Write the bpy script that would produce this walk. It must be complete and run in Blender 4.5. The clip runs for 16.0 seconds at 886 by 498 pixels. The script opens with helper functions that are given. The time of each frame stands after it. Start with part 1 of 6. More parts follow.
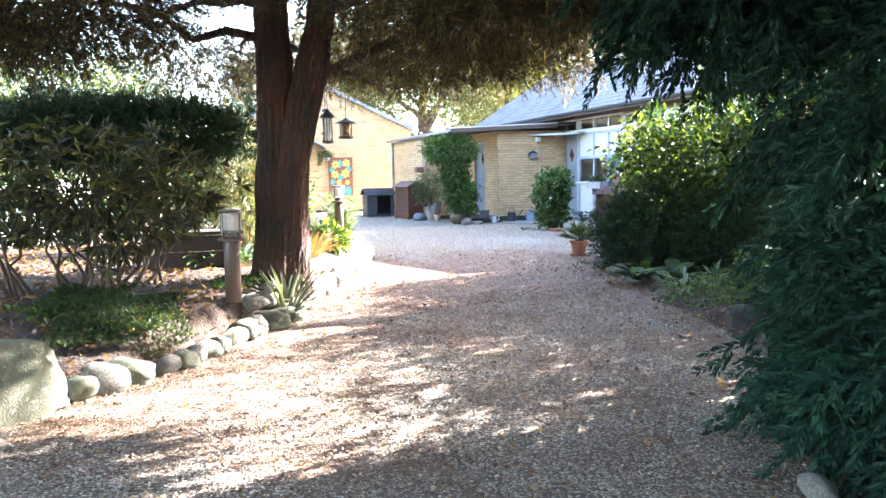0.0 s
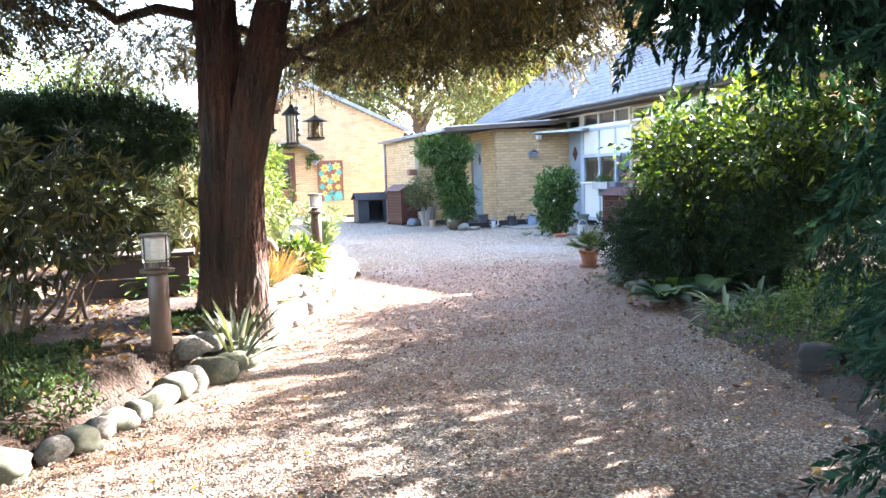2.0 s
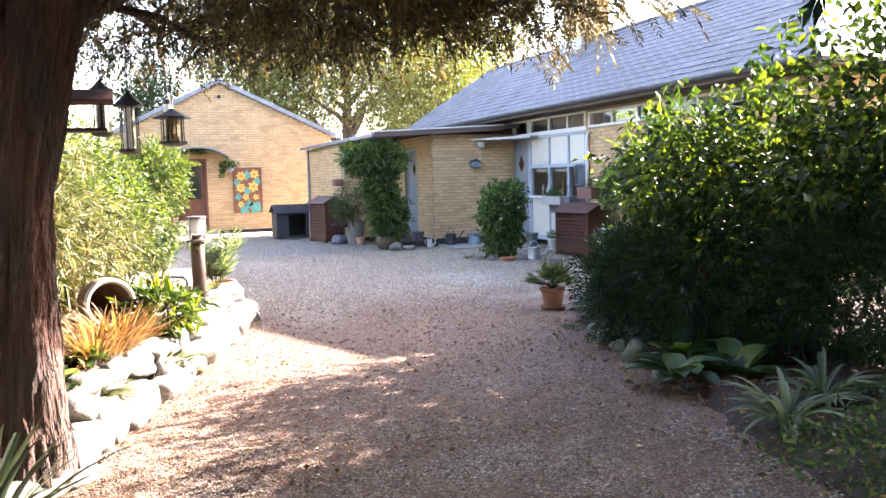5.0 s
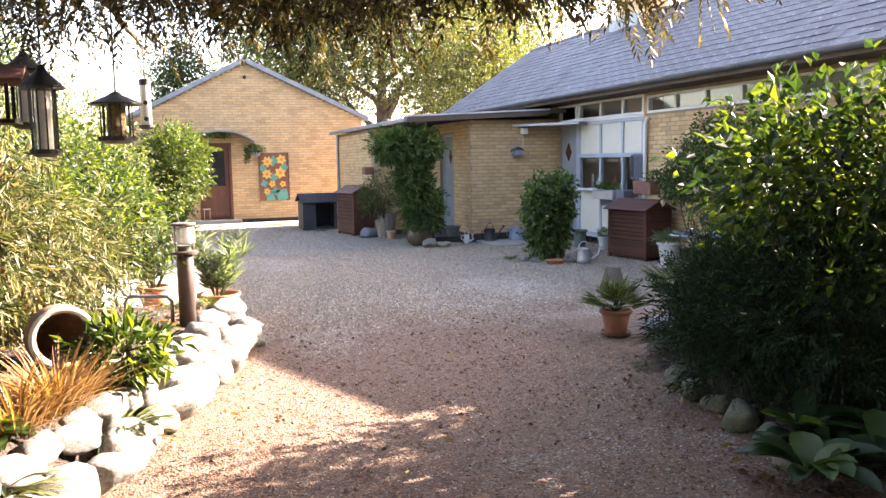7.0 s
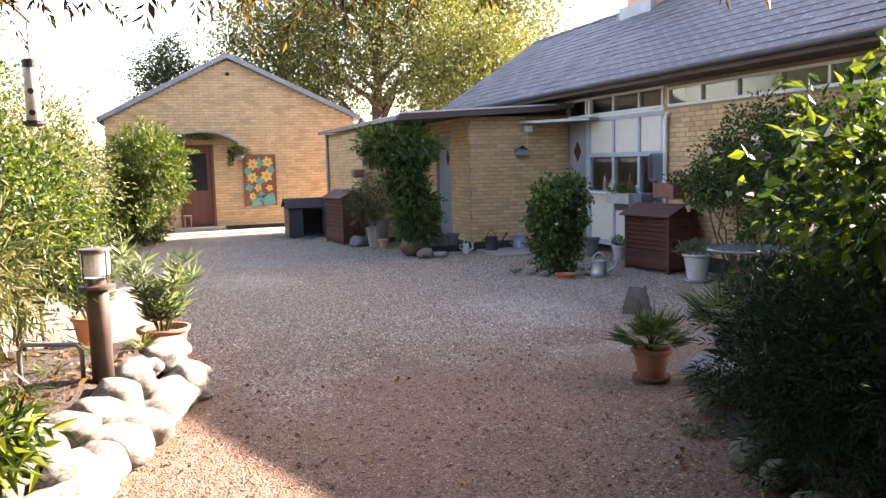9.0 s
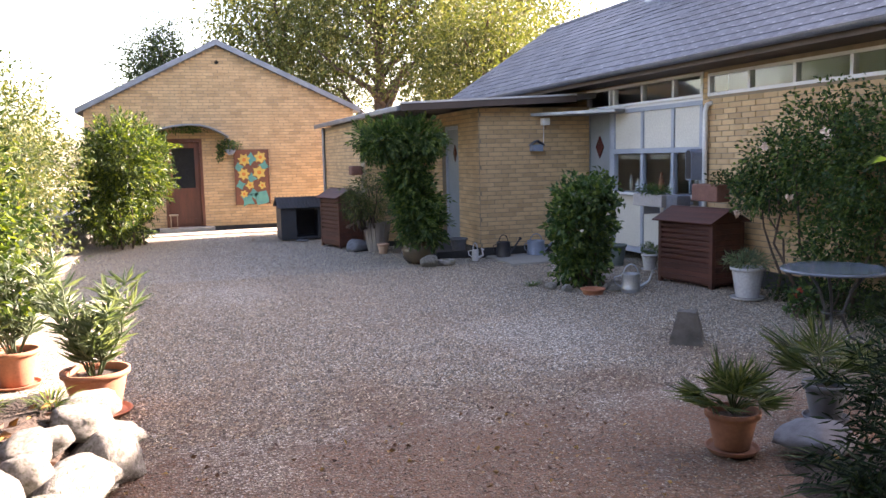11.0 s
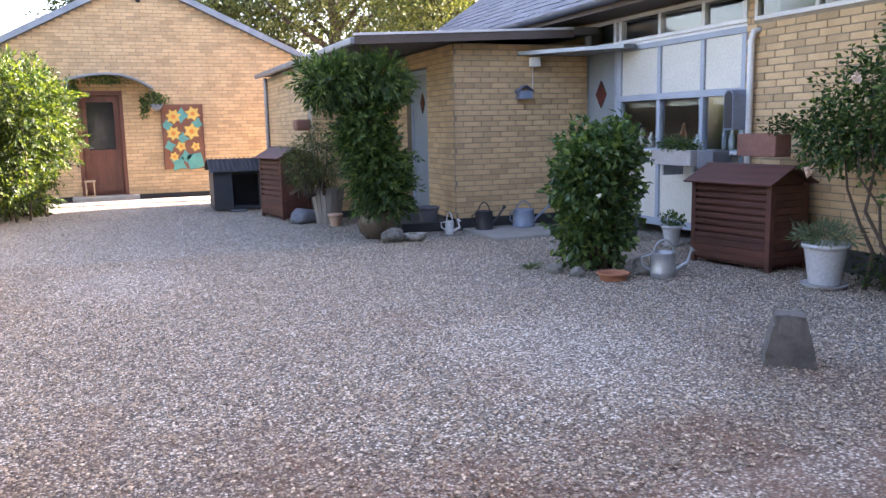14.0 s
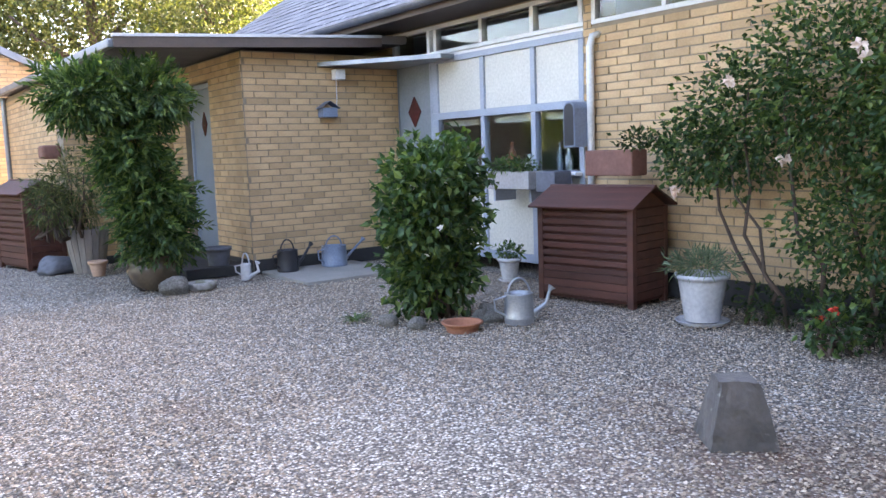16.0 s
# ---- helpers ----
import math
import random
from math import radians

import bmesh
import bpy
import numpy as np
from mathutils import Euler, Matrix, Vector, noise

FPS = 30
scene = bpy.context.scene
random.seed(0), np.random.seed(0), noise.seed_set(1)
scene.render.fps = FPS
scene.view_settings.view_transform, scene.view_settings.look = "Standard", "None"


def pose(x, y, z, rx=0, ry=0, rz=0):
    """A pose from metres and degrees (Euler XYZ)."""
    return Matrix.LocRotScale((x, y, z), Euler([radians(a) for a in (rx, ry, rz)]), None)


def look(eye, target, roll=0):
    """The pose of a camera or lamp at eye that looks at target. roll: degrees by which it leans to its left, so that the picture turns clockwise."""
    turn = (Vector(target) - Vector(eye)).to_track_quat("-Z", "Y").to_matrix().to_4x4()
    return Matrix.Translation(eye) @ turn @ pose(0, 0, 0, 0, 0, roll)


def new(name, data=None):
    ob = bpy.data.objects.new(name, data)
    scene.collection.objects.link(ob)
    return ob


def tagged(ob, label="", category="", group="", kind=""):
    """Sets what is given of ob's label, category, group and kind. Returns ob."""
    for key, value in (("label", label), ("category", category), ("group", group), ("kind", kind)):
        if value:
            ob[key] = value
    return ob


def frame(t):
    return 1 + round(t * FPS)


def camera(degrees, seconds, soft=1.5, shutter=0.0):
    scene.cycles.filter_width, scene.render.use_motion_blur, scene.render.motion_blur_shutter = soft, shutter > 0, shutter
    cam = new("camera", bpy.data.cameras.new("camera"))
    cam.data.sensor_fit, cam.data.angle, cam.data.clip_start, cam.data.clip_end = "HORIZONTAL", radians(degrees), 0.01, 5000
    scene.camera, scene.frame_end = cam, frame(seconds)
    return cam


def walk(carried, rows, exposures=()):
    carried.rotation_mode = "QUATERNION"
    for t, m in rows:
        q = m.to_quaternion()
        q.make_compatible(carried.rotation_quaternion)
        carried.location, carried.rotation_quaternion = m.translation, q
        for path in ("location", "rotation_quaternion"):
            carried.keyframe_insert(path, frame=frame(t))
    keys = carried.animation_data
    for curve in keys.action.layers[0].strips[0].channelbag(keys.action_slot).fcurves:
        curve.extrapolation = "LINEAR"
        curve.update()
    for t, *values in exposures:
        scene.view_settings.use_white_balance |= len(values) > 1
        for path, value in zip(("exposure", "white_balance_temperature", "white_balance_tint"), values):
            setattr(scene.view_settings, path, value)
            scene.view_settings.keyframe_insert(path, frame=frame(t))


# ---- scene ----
cam = camera(57.1, 16.0)
PATH = [
    (0, (0.126, 1.715, 1.254), (0.682, 3.627, 1.069), -0.9),
    (0.5, (0.225, 2.035, 1.285), (0.782, 3.947, 1.101), -1.1),
    (1, (0.355, 2.343, 1.303), (0.918, 4.253, 1.118), -1.3),
    (1.5, (0.474, 2.698, 1.304), (1.036, 4.608, 1.117), -1.8),
    (2, (0.605, 3.022, 1.295), (1.162, 4.935, 1.111), -2.0),
    (2.5, (0.739, 3.351, 1.296), (1.3, 5.262, 1.117), -1.7),
    (3, (0.844, 3.713, 1.291), (1.545, 5.58, 1.145), -2.0),
    (3.5, (0.97, 4.101, 1.293), (1.68, 5.966, 1.156), -1.8),
    (3.7, (1.007, 4.242, 1.291), (1.723, 6.104, 1.158), -1.8),
    (5.8, (1.618, 5.807, 1.507), (2.315, 7.67, 1.306), -1.0),
    (6, (1.677, 5.923, 1.526), (2.342, 7.798, 1.321), -1.1),
    (6.5, (1.753, 6.308, 1.534), (2.393, 8.19, 1.316), -1.0),
    (7, (1.841, 6.643, 1.537), (2.469, 8.53, 1.322), -1.0),
    (7.5, (1.979, 6.978, 1.548), (2.601, 8.867, 1.336), -1.0),
    (8, (2.108, 7.337, 1.545), (2.733, 9.225, 1.339), -1.3),
    (8.5, (2.264, 7.645, 1.56), (2.889, 9.533, 1.351), -1.4),
    (9, (2.36, 7.98, 1.558), (2.986, 9.868, 1.343), -1.5),
    (9.2, (2.398, 8.118, 1.578), (3.019, 10.006, 1.357), -1.4),
    (11.3, (2.825, 9.583, 1.566), (3.441, 11.472, 1.338), -1.3),
    (11.5, (2.846, 9.728, 1.539), (3.463, 11.615, 1.298), -1.2),
    (12, (2.912, 10.1, 1.486), (3.528, 11.98, 1.193), -1.1),
    (12.5, (3.054, 10.468, 1.428), (3.664, 12.348, 1.121), -1.1),
    (13, (3.171, 10.859, 1.384), (3.775, 12.738, 1.065), -1.4),
    (13.5, (3.331, 11.246, 1.353), (3.944, 13.125, 1.047), -1.2),
    (14, (3.448, 11.664, 1.306), (4.152, 13.512, 1.007), -1.2),
    (14.5, (3.568, 12.036, 1.305), (4.343, 13.861, 1.043), -2.2),
    (15, (3.684, 12.405, 1.291), (4.565, 14.183, 1.045), -2.2),
    (15.5, (3.751, 12.766, 1.267), (4.792, 14.457, 1.031), -2.5),
    (16, (3.898, 13.096, 1.22), (5.06, 14.706, 0.98), -2.0),
]
EXPOSURE = [(0, 4.9, 6300, 14), (2.5, 4.75, 6400, 16), (3.5, 4.6, 6600, 18), (6, 4.0, 7200, 23), (7.2, 3.76, 7600, 23), (9, 3.42, 7700, 25), (11.4, 3.4, 7400, 27), (12, 3.76, 7100, 27), (13, 3.55, 7000, 27), (14, 3.82, 6950, 26), (15.5, 3.97, 7000, 25), (16, 4.27, 7150, 24)]
walk(cam, [(t, look(eye, target, roll)) for t, eye, target, roll in PATH], EXPOSURE)

# ---- light ----
SUN_EL, SUN_AZ = 26.1, 80.0      # degrees above the horizon; degrees to the right of +y
world = bpy.data.worlds.new("sky")
scene.world = world
world.use_nodes = True
wn = world.node_tree.nodes
sky = wn.new("ShaderNodeTexSky")
sky.sky_type = "NISHITA"
sky.sun_disc = False
sky.sun_elevation, sky.sun_rotation = radians(SUN_EL), radians(SUN_AZ)
sky.air_density, sky.dust_density = 1.0, 2.0
wn["Background"].inputs["Strength"].default_value = 0.1
world.node_tree.links.new(sky.outputs[0], wn["Background"].inputs["Color"])
sun_data = bpy.data.lights.new("sun", "SUN")
sun_data.energy, sun_data.angle, sun_data.color = 5.0, radians(0.6), (1.0, 0.94, 0.86)
sun = new("sun", sun_data)
sd = Vector((math.sin(radians(SUN_AZ)) * math.cos(radians(SUN_EL)), math.cos(radians(SUN_AZ)) * math.cos(radians(SUN_EL)), math.sin(radians(SUN_EL))))
sun.matrix_world = look(sd * 60, (0, 0, 0))

# ---- materials ----
rng = np.random.default_rng(7)


def nodes_of(name):
    m = bpy.data.materials.new(name)
    m.use_nodes = True
    nt = m.node_tree
    return m, nt, nt.nodes["Principled BSDF"]


def add(nt, kind, **vals):
    n = nt.nodes.new(kind)
    for k, v in vals.items():
        n.inputs[k.replace("_", " ")].default_value = v
    return n


def mixc(nt, fac, a, b, blend="MIX"):
    n = nt.nodes.new("ShaderNodeMix")
    n.data_type, n.blend_type = "RGBA", blend
    for s, v in ((n.inputs[0], fac), (n.inputs[6], a), (n.inputs[7], b)):
        if isinstance(v, bpy.types.NodeSocket):
            nt.links.new(v, s)
        elif isinstance(v, tuple):
            s.default_value = (*v, 1)
        else:
            s.default_value = v
    return n.outputs[2]


def ramp(nt, fac, stops):
    n = nt.nodes.new("ShaderNodeValToRGB")
    e = n.color_ramp.elements
    while len(e) < len(stops):
        e.new(0.5)
    for el, (p, c) in zip(e, stops):
        el.position, el.color = p, (*c, 1) if isinstance(c, tuple) else (c, c, c, 1)
    nt.links.new(fac, n.inputs[0])
    return n.outputs[0]


def each_random(nt):
    """A number for each loose piece and each object."""
    g, o = nt.nodes.new("ShaderNodeNewGeometry"), nt.nodes.new("ShaderNodeObjectInfo")
    a, f = nt.nodes.new("ShaderNodeMath"), nt.nodes.new("ShaderNodeMath")
    a.operation, f.operation = "ADD", "FRACT"
    nt.links.new(g.outputs["Random Per Island"], a.inputs[0])
    nt.links.new(o.outputs["Random"], a.inputs[1])
    nt.links.new(a.outputs[0], f.inputs[0])
    return f.outputs[0]


def surf(name, c1, c2, scale=3.0, fine=60.0, rough=0.8, metal=0.0, bump=0.3, dist=0.004, pieces=0.0, stretch=(1, 1, 1), spots=None):
    """Two tones mixed by a broad noise, darkened by a fine one, with relief; pieces: how far loose pieces differ."""
    m, nt, p = nodes_of(name)
    tc, mp = nt.nodes.new("ShaderNodeTexCoord"), nt.nodes.new("ShaderNodeMapping")
    mp.inputs["Scale"].default_value = stretch
    nt.links.new(tc.outputs["Object"], mp.inputs[0])
    n1, n2 = add(nt, "ShaderNodeTexNoise", Scale=scale, Detail=5.0), add(nt, "ShaderNodeTexNoise", Scale=fine, Detail=4.0)
    for n in (n1, n2):
        nt.links.new(mp.outputs[0], n.inputs["Vector"])
    col = mixc(nt, ramp(nt, n1.outputs[0], [(0.32, 0.0), (0.68, 1.0)]), c1, c2)
    col = mixc(nt, 0.45, col, ramp(nt, n2.outputs[0], [(0.3, 0.55), (0.7, 1.0)]), "MULTIPLY")
    if pieces:
        col = mixc(nt, pieces, col, ramp(nt, each_random(nt), [(0.0, 0.45), (0.5, 0.85), (1.0, 1.0)]), "MULTIPLY")
    if spots:
        v = add(nt, "ShaderNodeTexNoise", Scale=spots[1], Detail=6.0)
        nt.links.new(mp.outputs[0], v.inputs["Vector"])
        col = mixc(nt, ramp(nt, v.outputs[0], [(spots[2], 0.0), (spots[2] + 0.06, 1.0)]), col, spots[0])
    nt.links.new(col, p.inputs["Base Color"])
    p.inputs["Roughness"].default_value, p.inputs["Metallic"].default_value = rough, metal
    if bump:
        b = add(nt, "ShaderNodeBump", Strength=bump, Distance=dist)
        nt.links.new(n2.outputs[0], b.inputs["Height"])
        nt.links.new(b.outputs[0], p.inputs["Normal"])
    return m


def leaf_mat(name, c1, c2, c3, through_amount=0.35, rough=0.5, gloss=0.35):
    """Leaves: each leaf its own tone; some light passes through."""
    m, nt, p = nodes_of(name)
    r = each_random(nt)
    col = ramp(nt, r, [(0.0, c1), (0.55, c2), (1.0, c3)])
    tc = nt.nodes.new("ShaderNodeTexCoord")
    n1 = add(nt, "ShaderNodeTexNoise", Scale=1.6, Detail=3.0)
    nt.links.new(tc.outputs["Object"], n1.inputs["Vector"])
    col = mixc(nt, 0.5, col, ramp(nt, n1.outputs[0], [(0.35, 0.55), (0.65, 1.0)]), "MULTIPLY")
    nt.links.new(col, p.inputs["Base Color"])
    p.inputs["Roughness"].default_value = rough
    p.inputs["Specular IOR Level"].default_value = gloss
    t = nt.nodes.new("ShaderNodeBsdfTranslucent")
    warm = mixc(nt, 1.0, col, (1.0, 1.0, 0.45), "MULTIPLY")
    nt.links.new(mixc(nt, 1.0, warm, (1.9, 1.9, 1.9), "MULTIPLY"), t.inputs["Color"])
    mx = nt.nodes.new("ShaderNodeMixShader")
    mx.inputs[0].default_value = through_amount
    nt.links.new(p.outputs[0], mx.inputs[1])
    nt.links.new(t.outputs[0], mx.inputs[2])
    nt.links.new(mx.outputs[0], nt.nodes["Material Output"].inputs["Surface"])
    return m


def gravel_mat():
    m, nt, p = nodes_of("gravel")
    tc = nt.nodes.new("ShaderNodeTexCoord")
    vo = add(nt, "ShaderNodeTexVoronoi", Scale=78.0)
    nt.links.new(tc.outputs["Object"], vo.inputs["Vector"])
    sp = nt.nodes.new("ShaderNodeSeparateColor")
    nt.links.new(vo.outputs["Color"], sp.inputs[0])
    stone = ramp(nt, sp.outputs[0], [(0.0, (0.05, 0.042, 0.034)), (0.3, (0.17, 0.142, 0.11)), (0.68, (0.37, 0.32, 0.255)), (0.93, (0.72, 0.66, 0.57))])
    stone = mixc(nt, ramp(nt, vo.outputs["Distance"], [(0.35, 0.0), (0.75, 0.9)]), stone, (0.05, 0.043, 0.038))
    # fallen needles, thick under the trees and thinning out towards the yard
    litter_noise = add(nt, "ShaderNodeTexNoise", Scale=1.1, Detail=7.0, Roughness=0.68)
    nt.links.new(tc.outputs["Object"], litter_noise.inputs["Vector"])
    sx = nt.nodes.new("ShaderNodeSeparateXYZ")
    nt.links.new(tc.outputs["Object"], sx.inputs[0])
    along = nt.nodes.new("ShaderNodeMapRange")
    nt.links.new(sx.outputs[1], along.inputs[0])
    along.inputs[1].default_value, along.inputs[2].default_value = 0.0, 20.0
    grad = ramp(nt, along.outputs[0], [(0.12, 0.5), (0.3, 0.56), (0.45, 0.64), (0.6, 0.84), (0.8, 0.36)])
    ad = nt.nodes.new("ShaderNodeMath")
    nt.links.new(litter_noise.outputs[0], ad.inputs[0])
    shift = nt.nodes.new("ShaderNodeMath")
    shift.inputs[1].default_value = -0.5
    nt.links.new(grad, shift.inputs[0])
    nt.links.new(shift.outputs[0], ad.inputs[1])
    fine = add(nt, "ShaderNodeTexNoise", Scale=38.0, Detail=5.0, Roughness=0.7)
    nt.links.new(tc.outputs["Object"], fine.inputs["Vector"])
    am = nt.nodes.new("ShaderNodeMath")
    am.operation = "MULTIPLY"
    nt.links.new(ramp(nt, ad.outputs[0], [(0.42, 0.0), (0.68, 0.92)]), am.inputs[0])
    nt.links.new(ramp(nt, fine.outputs[0], [(0.3, 0.4), (0.53, 1.0)]), am.inputs[1])
    needles = mixc(nt, ramp(nt, fine.outputs[0], [(0.3, 0.0), (0.7, 1.0)]), (0.045, 0.023, 0.014), (0.2, 0.1, 0.054))
    col = mixc(nt, am.outputs[0], stone, needles)
    nt.links.new(col, p.inputs["Base Color"])
    p.inputs["Roughness"].default_value = 0.9
    b = add(nt, "ShaderNodeBump", Strength=0.8, Distance=0.012)
    b.invert = True
    nt.links.new(vo.outputs["Distance"], b.inputs["Height"])
    nt.links.new(b.outputs[0], p.inputs["Normal"])
    return m


def pebble_mat(name="pebbles", shade_tint=1.0):
    """Loose stones, each with its own tone; a factor under 1 puts tree shade into the colour, darker and browner."""
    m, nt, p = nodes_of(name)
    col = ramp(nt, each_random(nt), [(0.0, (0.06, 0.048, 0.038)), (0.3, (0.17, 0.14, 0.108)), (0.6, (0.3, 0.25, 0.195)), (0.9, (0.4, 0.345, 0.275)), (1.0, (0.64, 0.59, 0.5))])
    col = mixc(nt, 1.0, col, (shade_tint, shade_tint * 0.9, shade_tint * 0.8), "MULTIPLY")
    nt.links.new(col, p.inputs["Base Color"])
    p.inputs["Roughness"].default_value = 0.75
    return m


def glass_mat(name, tint=(0.9, 0.95, 0.95)):
    m, nt, p = nodes_of(name)
    p.inputs["Base Color"].default_value = (*tint, 1)
    p.inputs["Roughness"].default_value = 0.03
    p.inputs["Transmission Weight"].default_value = 1.0
    p.inputs["IOR"].default_value = 1.45
    return m


GRAVEL, PEBBLE, SHADE_PEBBLE = gravel_mat(), pebble_mat(), pebble_mat("shaded_pebbles", 0.75)
BRICK = surf("yellow_brick", (0.63, 0.43, 0.235), (0.53, 0.345, 0.18), 4, 90, 0.85, bump=0.5, dist=0.003, pieces=0.5)
MORTAR = surf("mortar", (0.3, 0.24, 0.17), (0.24, 0.19, 0.13), 6, 120, 0.95, bump=0.4)
PLINTH = surf("black_plinth", (0.02, 0.02, 0.022), (0.035, 0.033, 0.03), 5, 60, 0.8)
SLATE = surf("roof_slate", (0.045, 0.05, 0.066), (0.115, 0.12, 0.135), 2.2, 24, 0.62, bump=0.5, dist=0.008, pieces=0.6, spots=((0.2, 0.21, 0.22), 14.0, 0.61))
METAL = surf("zinc", (0.3, 0.32, 0.35), (0.22, 0.24, 0.27), 4, 50, 0.45, 0.7, bump=0.1)
FASCIA = surf("brown_fascia", (0.1, 0.07, 0.055), (0.07, 0.05, 0.04), 3, 40, 0.7)
WHITE = surf("white_paint", (0.75, 0.75, 0.74), (0.66, 0.66, 0.65), 3, 60, 0.5, bump=0.08)
GREYPAINT = surf("grey_blue_paint", (0.36, 0.4, 0.46), (0.3, 0.34, 0.4), 3, 60, 0.5, bump=0.08)
CREAM = surf("cream_panel", (0.62, 0.6, 0.53), (0.55, 0.53, 0.46), 2, 40, 0.45, bump=0.05)
DOORGREY = surf("grey_door_paint", (0.24, 0.27, 0.29), (0.19, 0.22, 0.24), 2, 50, 0.55, bump=0.1)
DOORBROWN = surf("brown_door_wood", (0.16, 0.055, 0.03), (0.1, 0.035, 0.02), 2, 40, 0.5, bump=0.2, stretch=(6, 6, 1))
REDWOOD = surf("red_brown_stain", (0.12, 0.04, 0.025), (0.07, 0.024, 0.016), 2, 45, 0.6, bump=0.3, pieces=0.55, stretch=(1, 5, 5))
BARK = surf("bark", (0.105, 0.045, 0.03), (0.04, 0.034, 0.03), 2.6, 15, 0.97, bump=1.0, dist=0.1, stretch=(2.6, 2.6, 0.75))
TWIG = surf("twig_bark", (0.1, 0.065, 0.045), (0.06, 0.042, 0.03), 6, 40, 0.9, bump=0.3)
SOIL = surf("soil", (0.022, 0.015, 0.011), (0.055, 0.034, 0.023), 4, 45, 0.97, bump=1.0, dist=0.03)
ROCK = surf("granite", (0.5, 0.47, 0.43), (0.24, 0.22, 0.19), 6, 30, 0.92, bump=1.0, dist=0.03, pieces=0.5, spots=((0.17, 0.17, 0.12), 9.0, 0.57))
TERRA = surf("terracotta", (0.4, 0.16, 0.085), (0.3, 0.115, 0.065), 5, 60, 0.85, bump=0.2)
GLASS = glass_mat("window_glass")
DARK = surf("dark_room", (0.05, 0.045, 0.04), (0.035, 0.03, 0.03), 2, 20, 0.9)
LEAF_YEW = leaf_mat("yew_needles", (0.006, 0.015, 0.009), (0.012, 0.028, 0.014), (0.028, 0.055, 0.022), 0.1, 0.65, 0.15)
LEAF_THUJA = leaf_mat("thuja_sprays", (0.004, 0.018, 0.012), (0.009, 0.034, 0.021), (0.026, 0.07, 0.04), 0.08, 0.65, 0.15)
LEAF_PINE = leaf_mat("juniper_needles", (0.028, 0.022, 0.013), (0.042, 0.038, 0.018), (0.14, 0.1, 0.045), 0.32)
LEAF_RHODO = leaf_mat("rhododendron_leaves", (0.018, 0.022, 0.011), (0.036, 0.042, 0.017), (0.13, 0.12, 0.032), 0.25)
LEAF_GREEN = leaf_mat("shrub_leaves", (0.012, 0.028, 0.007), (0.034, 0.062, 0.012), (0.15, 0.19, 0.022), 0.28)
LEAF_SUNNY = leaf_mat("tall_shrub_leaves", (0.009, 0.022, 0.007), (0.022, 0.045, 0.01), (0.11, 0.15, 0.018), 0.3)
LEAF_DARK = leaf_mat("dark_shrub_leaves", (0.011, 0.024, 0.009), (0.024, 0.045, 0.014), (0.055, 0.08, 0.022), 0.2, 0.6, 0.2)
LEAF_LIGHT = leaf_mat("pale_leaves", (0.03, 0.05, 0.014), (0.07, 0.095, 0.03), (0.2, 0.19, 0.085), 0.25)
LEAF_BAMBOO = leaf_mat("bamboo_leaves", (0.03, 0.042, 0.014), (0.08, 0.095, 0.035), (0.25, 0.23, 0.13), 0.2)
LEAF_VINE = leaf_mat("vine_leaves", (0.02, 0.05, 0.016), (0.042, 0.09, 0.027), (0.14, 0.2, 0.055), 0.27)
LEAF_TREE = leaf_mat("tree_leaves", (0.04, 0.055, 0.012), (0.075, 0.09, 0.024), (0.15, 0.15, 0.05), 0.35)
LEAF_PALM = leaf_mat("palm_blades", (0.03, 0.055, 0.02), (0.06, 0.09, 0.035), (0.13, 0.15, 0.06), 0.25)
LEAF_HOSTA = leaf_mat("hosta_leaves", (0.012, 0.036, 0.012), (0.026, 0.062, 0.02), (0.11, 0.15, 0.028), 0.25, 0.45, 0.25)
LEAF_YUCCA = leaf_mat("yucca_blades", (0.03, 0.045, 0.03), (0.06, 0.08, 0.05), (0.15, 0.16, 0.11), 0.1)
LEAF_GREY = leaf_mat("grey_green_leaves", (0.055, 0.085, 0.045), (0.1, 0.135, 0.08), (0.2, 0.24, 0.15), 0.25)
STRAW = leaf_mat("dry_straw", (0.14, 0.06, 0.025), (0.25, 0.13, 0.055), (0.4, 0.28, 0.14), 0.25)
NEEDLE = leaf_mat("brown_needles", (0.06, 0.03, 0.018), (0.15, 0.068, 0.034), (0.31, 0.16, 0.08), 0.1)
LITTER = leaf_mat("fallen_leaves", (0.06, 0.027, 0.016), (0.13, 0.06, 0.03), (0.36, 0.22, 0.06), 0.15)


# ---- building blocks ----
def np_mesh(name, verts, faces, mat, parent=None, smooth=False, label="", kind=""):
    """One mesh object from arrays of points and of equal-sided faces."""
    verts, faces = np.asarray(verts, float), np.asarray(faces, int)
    me = bpy.data.meshes.new(name)
    me.vertices.add(len(verts))
    me.vertices.foreach_set("co", verts.ravel())
    k = faces.shape[1]
    me.loops.add(faces.size)
    me.loops.foreach_set("vertex_index", faces.ravel())
    me.polygons.add(len(faces))
    me.polygons.foreach_set("loop_start", np.arange(len(faces)) * k)
    me.polygons.foreach_set("use_smooth", np.full(len(faces), smooth))
    me.update(calc_edges=True)
    me.materials.append(mat)
    ob = new(name, me)
    ob.parent = parent
    return tagged(ob, label, kind=kind)


def part(name, bm, mat, parent=None, label="", smooth=False):
    me = bpy.data.meshes.new(name)
    bm.to_mesh(me)
    bm.free()
    me.materials.append(mat)
    if smooth:
        for f in me.polygons:
            f.use_smooth = True
    ob = new(name, me)
    ob.parent = parent
    return tagged(ob, label)


